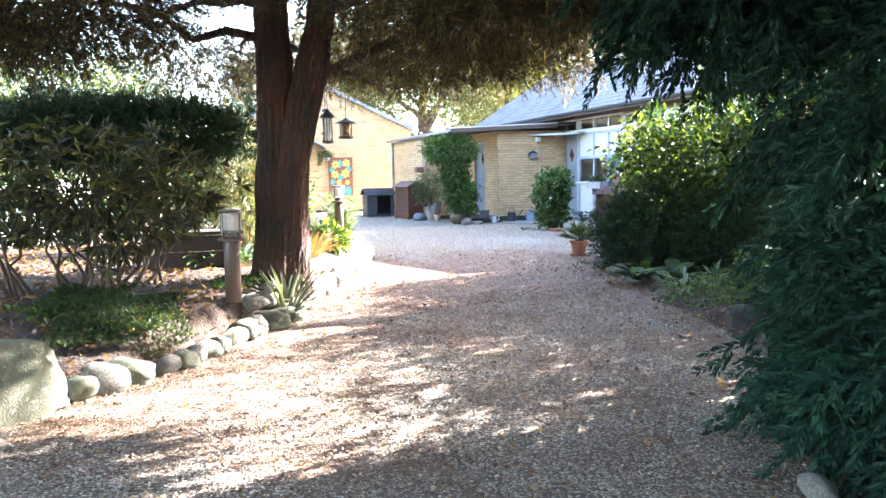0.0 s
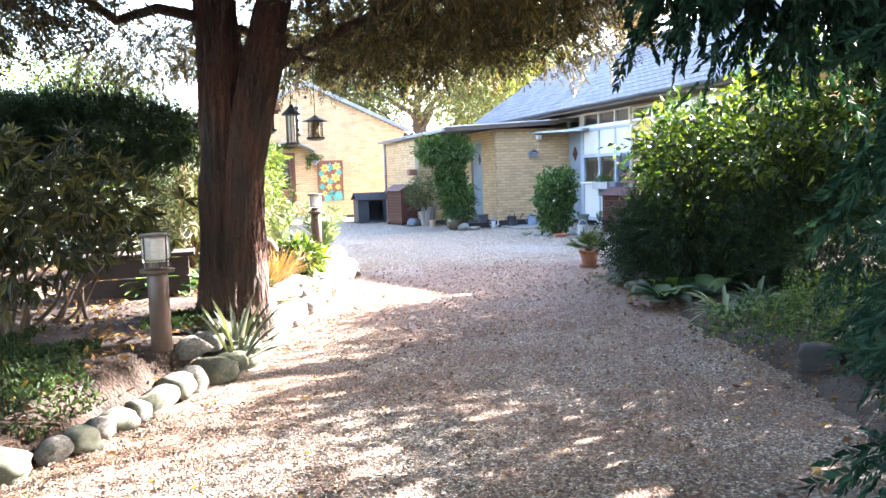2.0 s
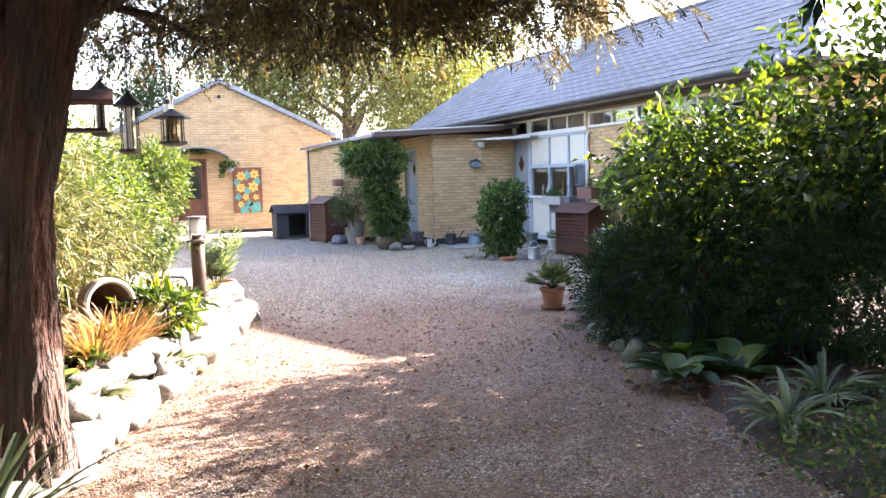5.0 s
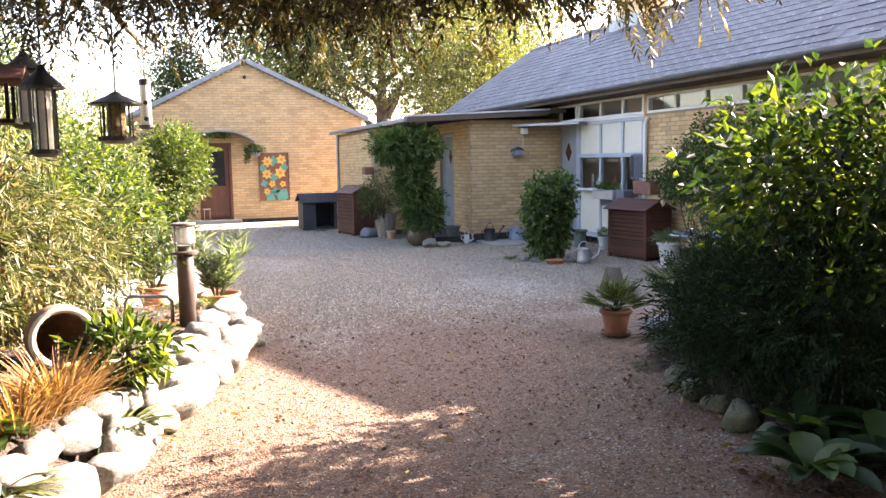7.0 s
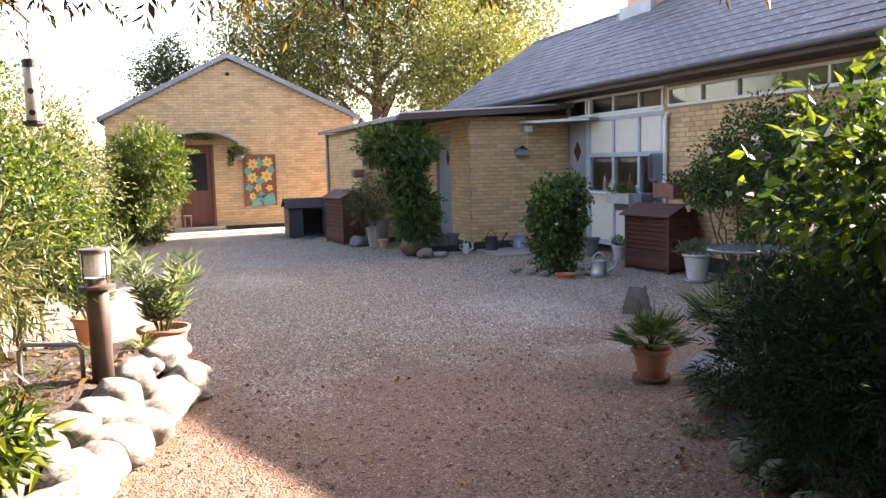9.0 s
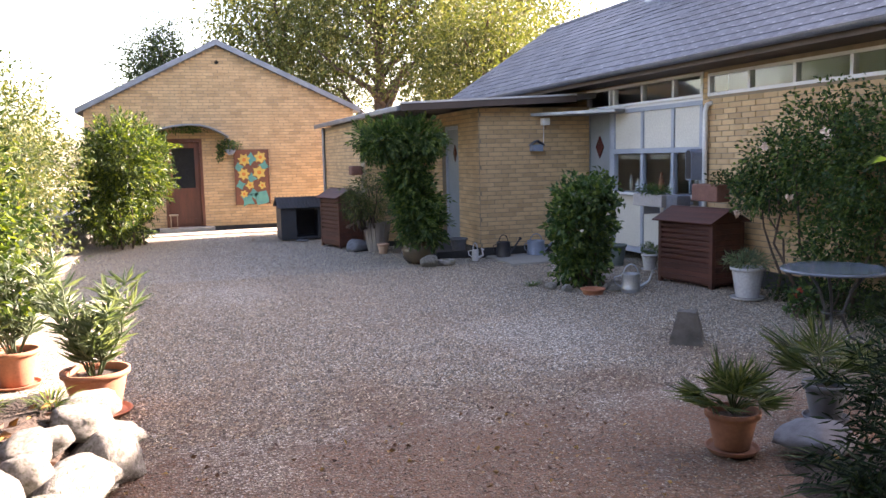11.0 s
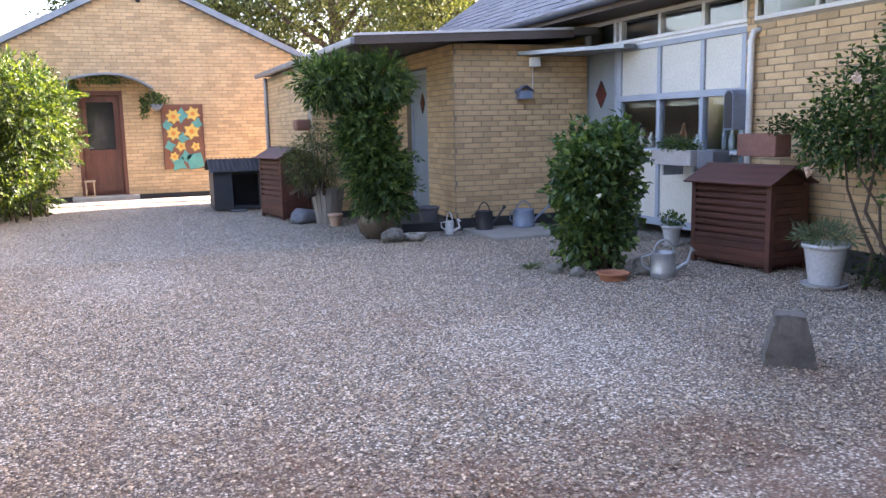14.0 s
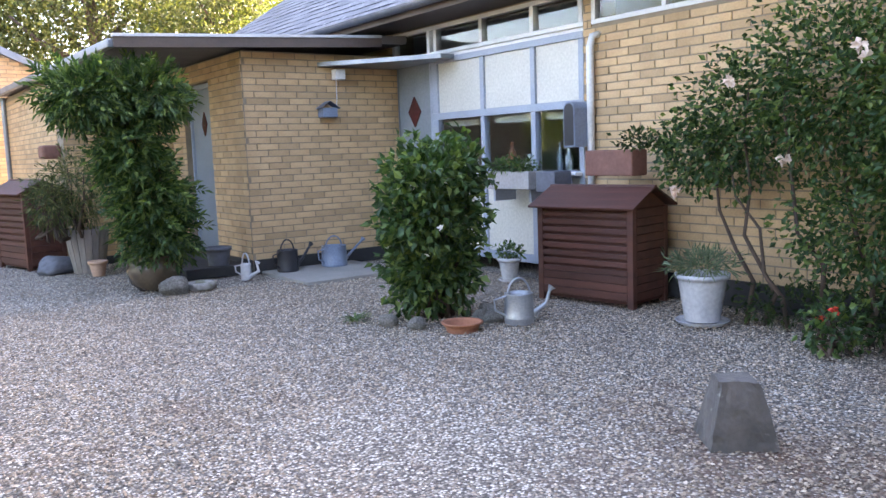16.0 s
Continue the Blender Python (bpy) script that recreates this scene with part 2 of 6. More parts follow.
def thing(name, x, y, z, label, category, group="", kind="", rz=0):
    ob = tagged(new(name), label, category, group, kind)
    ob.matrix_world = pose(x, y, z, 0, 0, rz)
    ob.empty_display_size = 0.1
    return ob


def box(bm, x0, y0, z0, x1, y1, z1, bevel=0.0):
    c = [bm.verts.new(p) for p in ((x0, y0, z0), (x1, y0, z0), (x1, y1, z0), (x0, y1, z0), (x0, y0, z1), (x1, y0, z1), (x1, y1, z1), (x0, y1, z1))]
    fs = [bm.faces.new([c[i] for i in q]) for q in ((3, 2, 1, 0), (4, 5, 6, 7), (0, 1, 5, 4), (1, 2, 6, 5), (2, 3, 7, 6), (3, 0, 4, 7))]
    if bevel:
        bmesh.ops.bevel(bm, geom=list({e for f in fs for e in f.edges}), offset=bevel, segments=2, affect="EDGES", profile=0.5)
    return bm


def boxed(name, dims, mat, parent=None, bevel=0.004, label=""):
    return part(name, box(bmesh.new(), *dims, bevel=bevel), mat, parent, label)


def lathe(bm, profile, seg=24, cx=0, cy=0, close=False):
    """Turns a profile of (radius, height) round the upright through cx, cy."""
    rings = []
    for r, z in profile:
        rings.append([bm.verts.new((cx + r * math.cos(2 * math.pi * i / seg), cy + r * math.sin(2 * math.pi * i / seg), z)) for i in range(seg)])
    for a, b in zip(rings, rings[1:]):
        for i in range(seg):
            bm.faces.new((a[i], a[(i + 1) % seg], b[(i + 1) % seg], b[i]))
    bm.faces.new(list(reversed(rings[0])))
    if close:
        bm.faces.new(rings[-1])
    return bm


def tube(bm, pts, radii, seg=8, closed_ends=True, rough=0.0):
    """A round bar along points, each with its radius."""
    pts = [Vector(p) for p in pts]
    rings, side = [], None
    for i, p in enumerate(pts):
        d = (pts[min(i + 1, len(pts) - 1)] - pts[max(i - 1, 0)]).normalized()
        if side is None:
            side = d.orthogonal().normalized()
        side = (side - d * side.dot(d)).normalized()
        up = d.cross(side)
        r = radii[i] if hasattr(radii, "__len__") else radii
        ring = []
        for k in range(seg):
            a = 2 * math.pi * k / seg
            q = r * (1 + rough * (0.6 * noise.noise(Vector((math.cos(a) * 1.4, math.sin(a) * 1.4, p.z * 0.9 + p.x))) + 0.55 * noise.noise(Vector((math.cos(a) * 7, math.sin(a) * 7, p.z * 1.6))) + 0.3 * noise.noise(Vector((math.cos(a) * 16, math.sin(a) * 16, p.z * 5)))))
            ring.append(bm.verts.new(p + side * (math.cos(a) * q) + up * (math.sin(a) * q)))
        rings.append(ring)
    for a, b in zip(rings, rings[1:]):
        for k in range(seg):
            bm.faces.new((a[k], a[(k + 1) % seg], b[(k + 1) % seg], b[k]))
    if closed_ends:
        bm.faces.new(list(reversed(rings[0])))
        bm.faces.new(rings[-1])
    return bm


def unit(v):
    return v / np.maximum(np.linalg.norm(v, axis=1, keepdims=True), 1e-9)


def leaves(name, pos, axis, length, width, mat, parent, label="", fold=0.25, flat=0.0, kind=""):
    """Leaves as folded blades with a rib; pos, axis: where each springs and where it points."""
    n = len(pos)
    axis = unit(axis)
    rnd = rng.normal(size=(n, 3))
    rnd[:, 2] *= 1 - flat
    ref = np.where(rng.random((n, 1)) < flat, np.array([[0, 0, 1.0]]), rnd)
    side = unit(np.cross(axis, ref))
    nrm = np.cross(side, axis)
    L = (np.asarray(length) * rng.uniform(0.65, 1.25, n))[:, None]
    W = (np.asarray(width) * rng.uniform(0.7, 1.2, n))[:, None]
    mid = pos + axis * L * 0.45
    v = np.stack([pos, mid + side * W / 2 + nrm * W * fold, pos + axis * L - nrm * L * 0.08, mid - side * W / 2 + nrm * W * fold], 1).reshape(-1, 3)
    i = np.arange(n)[:, None] * 4
    f = np.concatenate([i + [0, 1, 2], i + [0, 2, 3]], 1).reshape(-1, 3)
    return np_mesh(name, v, f, mat, parent, label=label, kind=kind)


def sphere_dirs(n):
    return unit(rng.normal(size=(n, 3)))


def blob_points(blobs, n, inner=0.55, lump=0.22):
    """Points and outward ways in the outer shell of a group of lumpy ellipsoids (x, y, z, rx, ry, rz)."""
    b = np.array(blobs, float)
    w = (b[:, 3] * b[:, 4] * b[:, 5]) ** (2 / 3)
    k = rng.choice(len(b), n, p=w / w.sum())
    d = sphere_dirs(n)
    ph = k * 1.7
    lumps = 1 + lump * np.sin(d[:, 0] * 5 + ph) * np.sin(d[:, 1] * 6 + 2 * ph) + lump * 0.7 * np.sin(d[:, 2] * 9 + d[:, 0] * 7 + ph)
    r = (inner + (1 - inner) * rng.random(n) ** 0.6) * lumps
    return b[k, :3] + d * r[:, None] * b[k, 3:], unit(d / b[k, 3:])


def sprays(pos, axis, length, pairs, spread=0.9, flat_up=False):
    """Along each stem, pairs of leaflets and a tip: where they spring and where they point."""
    axis = unit(axis)
    n = len(pos)
    ref = np.tile([[0, 0, 1.0]], (n, 1)) if flat_up else rng.normal(size=(n, 3))
    side = unit(np.cross(axis, ref))
    P, A = [], []
    L = (length * rng.uniform(0.7, 1.2, n))[:, None]
    for k in range(pairs):
        q = pos + axis * L * (k + 0.5) / pairs
        for s in (-1, 1):
            P.append(q)
            A.append(axis + side * s * spread)
    P.append(pos + axis * L)
    A.append(axis)
    return np.concatenate(P), np.concatenate(A)


# ---- ground ----
def ground_sheet():
    edges = np.concatenate([[-500, -120, -40, -15], np.arange(-8, 14.01, 0.35), [18, 40, 120, 500]])
    ys = np.concatenate([[-500, -120, -30, -8], np.arange(-3, 32.01, 0.35), [40, 70, 150, 500]])
    X, Y = np.meshgrid(edges, ys)
    Z = 0.012 * np.sin(X * 1.3 + 0.4) * np.sin(Y * 0.9) - 0.006
    n, m = X.shape
    i = np.arange(n * m).reshape(n, m)
    f = np.stack([i[:-1, :-1], i[:-1, 1:], i[1:, 1:], i[1:, :-1]], -1).reshape(-1, 4)
    ob = np_mesh("ground", np.stack([X, Y, Z], -1).reshape(-1, 3), f, GRAVEL, smooth=True)
    return tagged(ob, "grey gravel yard strewn with brown fallen needles", "ground", kind="structure")


ground_sheet()


def pebbles(name, xs, ys, n, size, label, mat=None):
    """Loose stones lying on the yard."""
    x, y = rng.uniform(*xs, n), rng.uniform(*ys, n)
    r = size * rng.uniform(0.5, 1.3, (n, 1))
    base = np.array([[1, 0, 0.1], [0.3, 0.8, 0], [-0.8, 0.5, 0.1], [-0.6, -0.6, 0], [0.4, -0.8, 0.1], [0.1, 0.0, 0.62]])
    a = rng.uniform(0, 6.28, n)
    ca, sa = np.cos(a)[:, None], np.sin(a)[:, None]
    sx, sy = rng.uniform(0.7, 1.2, (n, 1)), rng.uniform(0.5, 1.0, (n, 1))
    bx, by, bz = base[None, :, 0] * sx, base[None, :, 1] * sy, base[None, :, 2] + rng.uniform(-0.15, 0.15, (n, 6))
    V = np.stack([x[:, None] + r * (bx * ca - by * sa), y[:, None] + r * (bx * sa + by * ca), 0.002 + r * bz], -1)
    i = np.arange(n)[:, None] * 6
    f = np.concatenate([i + [k, (k + 1) % 5, 5] for k in range(5)], 1).reshape(-1, 3)
    ob = np_mesh(name, V.reshape(-1, 3), f, mat or PEBBLE, label=label, kind="stuff")
    return tagged(ob, category="gravel")


pebbles("gravel", (2.2, 9.0), (14.0, 20.5), 88000, 0.01, "loose grey and beige gravel stones lying in the yard")
pebbles("gravel", (-1.2, 4.2), (3.4, 9.5), 40000, 0.0105, "loose gravel stones on the shaded drive", SHADE_PEBBLE)
pebbles("gravel", (0.8, 5.4), (9.5, 14.0), 13000, 0.0085, "loose gravel stones among brown needles on the drive", SHADE_PEBBLE)
pebbles("gravel", (1.0, 6.5), (20.5, 28.6), 22000, 0.011, "loose grey gravel stones before the outbuilding")

LEFT_EDGE = [(2.0, -3.2), (4.0, -2.0), (5.6, -1.15), (6.3, -0.9), (6.67, -0.54), (7.27, 0.0), (7.9, 0.36), (8.6, 0.78), (10.08, 1.24), (10.67, 1.5), (11.19, 1.66), (12.2, 2.0), (12.9, 2.22), (13.8, 2.46), (14.3, 2.45)]
RIGHT_EDGE = [(3.0, 2.0), (4.2, 2.35), (4.95, 2.75), (6.2, 3.5), (7.1, 3.86), (8.5, 4.2), (10.1, 4.72), (11.2, 4.95), (12.0, 5.2), (12.5, 5.5)]


def edge_x(edge, y):
    e = np.array(edge)
    return np.interp(y, e[:, 0], e[:, 1])


def soil_bed(name, x0, x1, y0, y1, inside, label):
    xs, ys = np.arange(x0, x1, 0.12), np.arange(y0, y1, 0.12)
    X, Y = np.meshgrid(xs, ys)
    h = inside(X, Y)
    Z = np.where(h > 0, h, -0.05) + 0.03 * np.sin(X * 3.1) * np.sin(Y * 2.7) * (h > 0.05) + rng.normal(0, 0.008, X.shape)
    n, m = X.shape
    i = np.arange(n * m).reshape(n, m)
    f = np.stack([i[:-1, :-1], i[:-1, 1:], i[1:, 1:], i[1:, :-1]], -1).reshape(-1, 4)
    ob = np_mesh(name, np.stack([X, Y, Z], -1).reshape(-1, 3), f, SOIL, smooth=True)
    return tagged(ob, label, "flower bed", kind="structure")


def left_height(X, Y):
    d = edge_x(LEFT_EDGE, Y) - 0.12 - X
    top = np.interp(Y, [5.0, 6.8, 8.0, 13.0], [0.05, 0.1, 0.3, 0.32])
    return top * np.clip(d / 0.22, -1, 1) * np.clip((14.4 - Y) / 0.2, 0, 1)


def right_height(X, Y):
    d = X - edge_x(RIGHT_EDGE, Y) - 0.1
    return 0.09 * np.clip(d / 0.2, -1, 1) * np.clip((12.6 - Y) / 0.3, 0, 1)


soil_bed("flower_bed", -9, 2.6, 1.0, 14.5, left_height, "raised bed of dark soil and needles behind field stones")
soil_bed("flower_bed", 1.8, 9.0, 2.0, 12.7, right_height, "low bed of dark soil under the shrubs")


def bed_z(x, y):
    return float(max(left_height(np.array(x), np.array(y)), 0.0))


# ---- brick walls ----
BL, BH, JT = 0.228, 0.055, 0.012


def wall_mass(name, holes, width, height, thick, parent, mat, top=None):
    """The mass of a wall in its own plane (u along, v inwards, w up), with its openings through it."""
    us = sorted({0.0, width, *[h[0] for h in holes], *[h[1] for h in holes]})
    ws = sorted({0.0, height, *[h[2] for h in holes], *[h[3] for h in holes]})
    bm = bmesh.new()
    for a, b in zip(us, us[1:]):
        for c, d in zip(ws, ws[1:]):
            if not any(h[0] < (a + b) / 2 < h[1] and h[2] < (c + d) / 2 < h[3] for h in holes):
                box(bm, a, 0, c, b, thick, d)
    bmesh.ops.remove_doubles(bm, verts=bm.verts, dist=0.0005)
    if top:
        c = [bm.verts.new(p) for p in ((0, 0, height), (width, 0, height), (top[0], 0, top[1]), (0, thick, height), (width, thick, height), (top[0], thick, top[1]))]
        for q in ((0, 1, 2), (5, 4, 3), (0, 2, 5, 3), (1, 4, 5, 2)):
            bm.faces.new([c[i] for i in q])
    return part(name, bm, mat, parent)


def brick_face(wall, holes, width, height, z0=0.0, top=None, near=None, near_max=280):
    """Bricks laid in stretcher bond, 7 mm proud of the mortar; those in the stretch near = (u0, u1, w0, w1) are objects of their own."""
    full = bmesh.new()
    box(full, 0, -0.007, 0, BL, 0.0, BH)
    full_me = bpy.data.meshes.new("brick")
    full.to_mesh(full_me)
    full.free()
    full_me.materials.append(BRICK)
    V, F, count, row, w = [], [], 0, 0, z0
    while w + BH <= (top[1] if top else height) - 0.01:
        u0, u1 = 0.0, width
        if top and w + BH > height:
            k = (w + BH - height) / (top[1] - height)
            u0, u1 = top[0] * k, width - (width - top[0]) * k
        u = -(BL + JT) / 2 * (row % 2) + (0.03 if row % 3 == 0 else 0)
        while u < u1:
            a, b = max(u, u0 + 0.004), min(u + BL, u1 - 0.004)
            for h in holes:
                if h[2] - BH * 0.6 < w < h[3] - BH * 0.3:
                    if a < h[0] < b and b <= h[1]:
                        b = h[0] - 0.004
                    elif h[0] <= a < h[1] < b:
                        a = h[1] + 0.004
                    elif a >= h[0] and b <= h[1]:
                        b = a
            if b - a > 0.03:
                if near and near[0] <= a and b <= near[1] and near[2] <= w <= near[3] and b - a > BL - 0.001 and count < near_max:
                    ob = new("brick", full_me)
                    ob.parent = wall
                    ob.location = (a, rng.uniform(-0.002, 0.001), w)
                    count += 1
                else:
                    d = -0.007 + rng.uniform(-0.002, 0.001)
                    i = len(V)
                    V += [(a, d, w), (b, d, w), (b, d, w + BH), (a, d, w + BH), (a, 0, w), (b, 0, w), (b, 0, w + BH), (a, 0, w + BH)]
                    F += [(i, i + 1, i + 2, i + 3), (i + 1, i + 5, i + 6, i + 2), (i + 4, i, i + 3, i + 7), (i + 3, i + 2, i + 6, i + 7), (i + 4, i + 5, i + 1, i)]
            u += BL + JT
        w += BH + JT
        row += 1
    if V:
        np_mesh("brickwork", V, F, BRICK, wall, kind="stuff", label="yellow bricks in stretcher bond")


# outbuilding with a gable
OUT = thing("outbuilding", 3.9, 28.87, 0, "yellow brick outbuilding with a plain gable and brown door", "building")
JOBS = []          # brick faces, laid at the end of the file


def at(ob, owner):
    """Put a part that was built in the yard's own axes under its thing."""
    ob.parent = owner
    ob.matrix_basis = owner.matrix_basis.inverted()
    return ob


def wall(name, owner, x, y, rz, width, height, thick, holes=(), z0=0.16, top=None, near=None, plinth=True):
    ob = wall_mass(name, list(holes), width, height, thick, owner, MORTAR, top)
    ob.matrix_basis = owner.matrix_basis.inverted() @ pose(x, y, 0, 0, 0, rz)
    JOBS.append((ob, list(holes), width, height, z0, top, near))
    if plinth:
        cuts = sorted([0.0, width] + [v for h in holes if h[2] < 0.1 for v in h[:2]])
        for a, b in zip(cuts[::2], cuts[1::2]):
            part("plinth", box(bmesh.new(), a, -0.015, 0, b, -0.001, z0 - 0.006), PLINTH, ob, "black tarred plinth")
    return ob


# outbuilding: gable towards the yard
GY, GX0, GX1, GE, GA = 28.87, 0.97, 6.94, 2.74, 4.19
wall("wall", OUT, GX0, GY, 0, GX1 - GX0, GE, 0.3, [(1.6, 2.44, 0.0, 2.1)], 0.1, (3.83 - GX0, GA))
wall("wall", OUT, GX0, 36.0, -90, 36.0 - GY - 0.31, GE, 0.3, [], 0.1)
at(boxed("wall", (GX1 - 0.3, GY + 0.31, 0, GX1, 36, GE), MORTAR), OUT)
for s, x in ((-1, GX0 - 0.16), (1, GX1 + 0.16)):
    bm = bmesh.new()
    k = (GA - GE) / (3.83 - GX0)
    z = GE - 0.16 * k + 0.02
    pts = [(x, z), (3.83, GA + 0.02), (3.83, GA + 0.12), (x, z + 0.1)]
    a, b = [bm.verts.new((p[0], GY - 0.09, p[1])) for p in pts], [bm.verts.new((p[0], 36.2, p[1])) for p in pts]
    for i in range(4):
        bm.faces.new((a[i], a[(i + 1) % 4], b[(i + 1) % 4], b[i]))
    bm.faces.new(a[::-1])
    bm.faces.new(b)
    bmesh.ops.recalc_face_normals(bm, faces=bm.faces)
    roof = at(part("roof", bm, SLATE), OUT)
    bm = bmesh.new()
    pts = [(x, z - 0.02), (3.83, GA), (3.83, GA + 0.125), (x, z + 0.105)]
    a, b = [bm.verts.new((p[0], GY - 0.125, p[1])) for p in pts], [bm.verts.new((p[0], GY - 0.095, p[1])) for p in pts]
    for i in range(4):
        bm.faces.new((a[i], a[(i + 1) % 4], b[(i + 1) % 4], b[i]))
    bm.faces.new(a[::-1])
    bm.faces.new(b)
    bmesh.ops.recalc_face_normals(bm, faces=bm.faces)
    part("verge_board", bm, METAL, roof, "pale grey metal verge strip")

# its brown door with a glazed upper half
od = at(boxed("door", (2.63, GY + 0.1, 0.1, 3.35, GY + 0.145, 2.03), DOORBROWN, bevel=0.006, label="brown wooden door with a dark glass pane"), OUT)
bm = bmesh.new()
for d in ((2.57, GY - 0.02, 0.1, 2.63, GY + 0.16, 2.1), (3.35, GY - 0.02, 0.1, 3.41, GY + 0.16, 2.1), (2.63, GY - 0.02, 2.03, 3.35, GY + 0.16, 2.1)):
    box(bm, *d)
part("door_frame", bm, DOORBROWN, od)
for d in ((2.66, GY + 0.085, 0.18, 3.32, GY + 0.099, 0.28), (2.66, GY + 0.085, 0.86, 3.32, GY + 0.099, 0.98), (2.66, GY + 0.085, 1.9, 3.32, GY + 0.099, 2.0), (2.66, GY + 0.085, 0.281, 2.76, GY + 0.099, 0.859), (3.22, GY + 0.085, 0.281, 3.32, GY + 0.099, 0.859), (2.66, GY + 0.085, 0.981, 2.74, GY + 0.099, 1.899), (3.24, GY + 0.085, 0.981, 3.32, GY + 0.099, 1.899)):
    boxed("door_rail", d, DOORBROWN, od, 0.002)
boxed("pane", (2.745, GY + 0.088, 0.985, 3.235, GY + 0.096, 1.895), surf("dark_pane", (0.02, 0.02, 0.022), (0.03, 0.03, 0.03), 2, 20, 0.08, bump=0), od, 0.001, "dark reflecting glass pane")
bm = tube(bmesh.new(), [(2.72, GY + 0.09, 1.02), (2.72, GY + 0.03, 1.02), (2.83, GY + 0.03, 1.02)], 0.009)
part("door_handle", bm, METAL, od, "steel lever handle")
at(boxed("doorstep", (2.4, GY - 0.35, 0, 3.6, GY - 0.002, 0.1), surf("concrete_step", (0.4, 0.37, 0.33), (0.3, 0.28, 0.25), 4, 60, 0.9), bevel=0.01, label="worn concrete doorstep"), OUT)
bm = bmesh.new()
arc = []
for i in range(13):
    q = -1 + 2 * i / 12
    arc.append((3.2 + 0.78 * q, 2.38 - 0.28 * q * q * (1 if q > 0 else 0.45)))
for y0, y1, d, nm in ((GY - 0.6, GY - 0.002, 0.035, "canopy"),):
    for (xa, za), (xb, zb) in zip(arc, arc[1:]):
        a = [bm.verts.new(p) for p in ((xa, y0, za), (xb, y0, zb), (xb, y1, zb), (xa, y1, za), (xa, y0, za + d), (xb, y0, zb + d), (xb, y1, zb + d), (xa, y1, za + d))]
        for f in ((3, 2, 1, 0), (4, 5, 6, 7), (0, 1, 5, 4), (2, 3, 7, 6)):
            bm.faces.new([a[i] for i in f])
    bmesh.ops.remove_doubles(bm, verts=bm.verts, dist=0.0005)
can = at(part("canopy", bm, METAL, label="arched grey metal door canopy"), OUT)
for x in (2.5, 3.92):
    part("bracket", tube(bmesh.new(), [(x, GY - 0.01, 1.95), (x, GY - 0.3, 2.12), (x, GY - 0.55, 2.2 if x < 3 else 2.12)], 0.012), METAL, can)
bm = lathe(bmesh.new(), [(0.03, 0), (0.045, 0.02), (0.045, 0.04)], 12)
vent = at(part("vent_cap", bm, PLINTH), OUT)
vent.matrix_basis = OUT.matrix_basis.inverted() @ pose(3.83, GY - 0.007, 3.81, 90)

# main house
HOUSE = thing("house", 9.11, 18.0, 0, "long low yellow brick house with a dark slate roof", "house")
HX, YN, YS = 9.11, 27.0, 12.9
U = lambda y: YN - y
wall("wall", HOUSE, HX, YN, -90, YN - YS, 2.56, 0.3, [(U(21.17), U(18.15), 0.0, 2.545), (U(18.05), U(13.3), 2.235, 2.51)], 0.2, None, (U(18.1), U(15.0), 0.19, 1.95))
for d in ((9.42, YN - 0.3, 0, 14.0, YN, 2.56), (14.0, YS, 0, 14.3, YN, 2.56), (9.42, YS, 0, 14.0, YS + 0.3, 2.56)):
    at(boxed("wall", d, BRICK, bevel=0), HOUSE)
for y in (YN - 0.3,):
    bm = bmesh.new()
    c = [bm.verts.new(p) for p in ((9.1, y, 2.565), (14.0, y, 2.565), (11.26, y, 4.36), (9.1, y + 0.3, 2.565), (14.0, y + 0.3, 2.565), (11.26, y + 0.3, 4.36))]
    for q in ((0, 1, 2), (5, 4, 3), (0, 2, 5, 3), (1, 4, 5, 2), (0, 3, 4, 1)):
        bm.faces.new([c[i] for i in q])
    at(part("gable_wall", bm, BRICK), HOUSE)
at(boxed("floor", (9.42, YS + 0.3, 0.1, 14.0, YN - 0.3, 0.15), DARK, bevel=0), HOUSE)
at(boxed("room_wall", (11.9, YS + 0.3, 0.16, 12.0, YN - 0.3, 2.52), surf("room_paint", (0.5, 0.47, 0.42), (0.4, 0.38, 0.34), 2, 20, 0.9), bevel=0), HOUSE)
at(boxed("room_ceiling", (9.42, YS + 0.3, 2.53, 14.0, YN - 0.3, 2.555), WHITE, bevel=0), HOUSE)
# roof: two slopes of slate, over boards
RX, RZ, EX, EZ = 11.26, 4.44, 8.52, 2.66
YE, HIP = YS - 0.6, RX - EX      # south eave; the roof is hipped at this end
bm = bmesh.new()


def roof_slab(corners):
    top, low = [bm.verts.new((x, y, z - 0.012)) for x, y, z in corners], [bm.verts.new((x, y, z - 0.06)) for x, y, z in corners]
    bm.faces.new(top)
    bm.faces.new(low[::-1])
    for i in range(len(top)):
        bm.faces.new((top[i], low[i], low[(i + 1) % len(top)], top[(i + 1) % len(top)]))


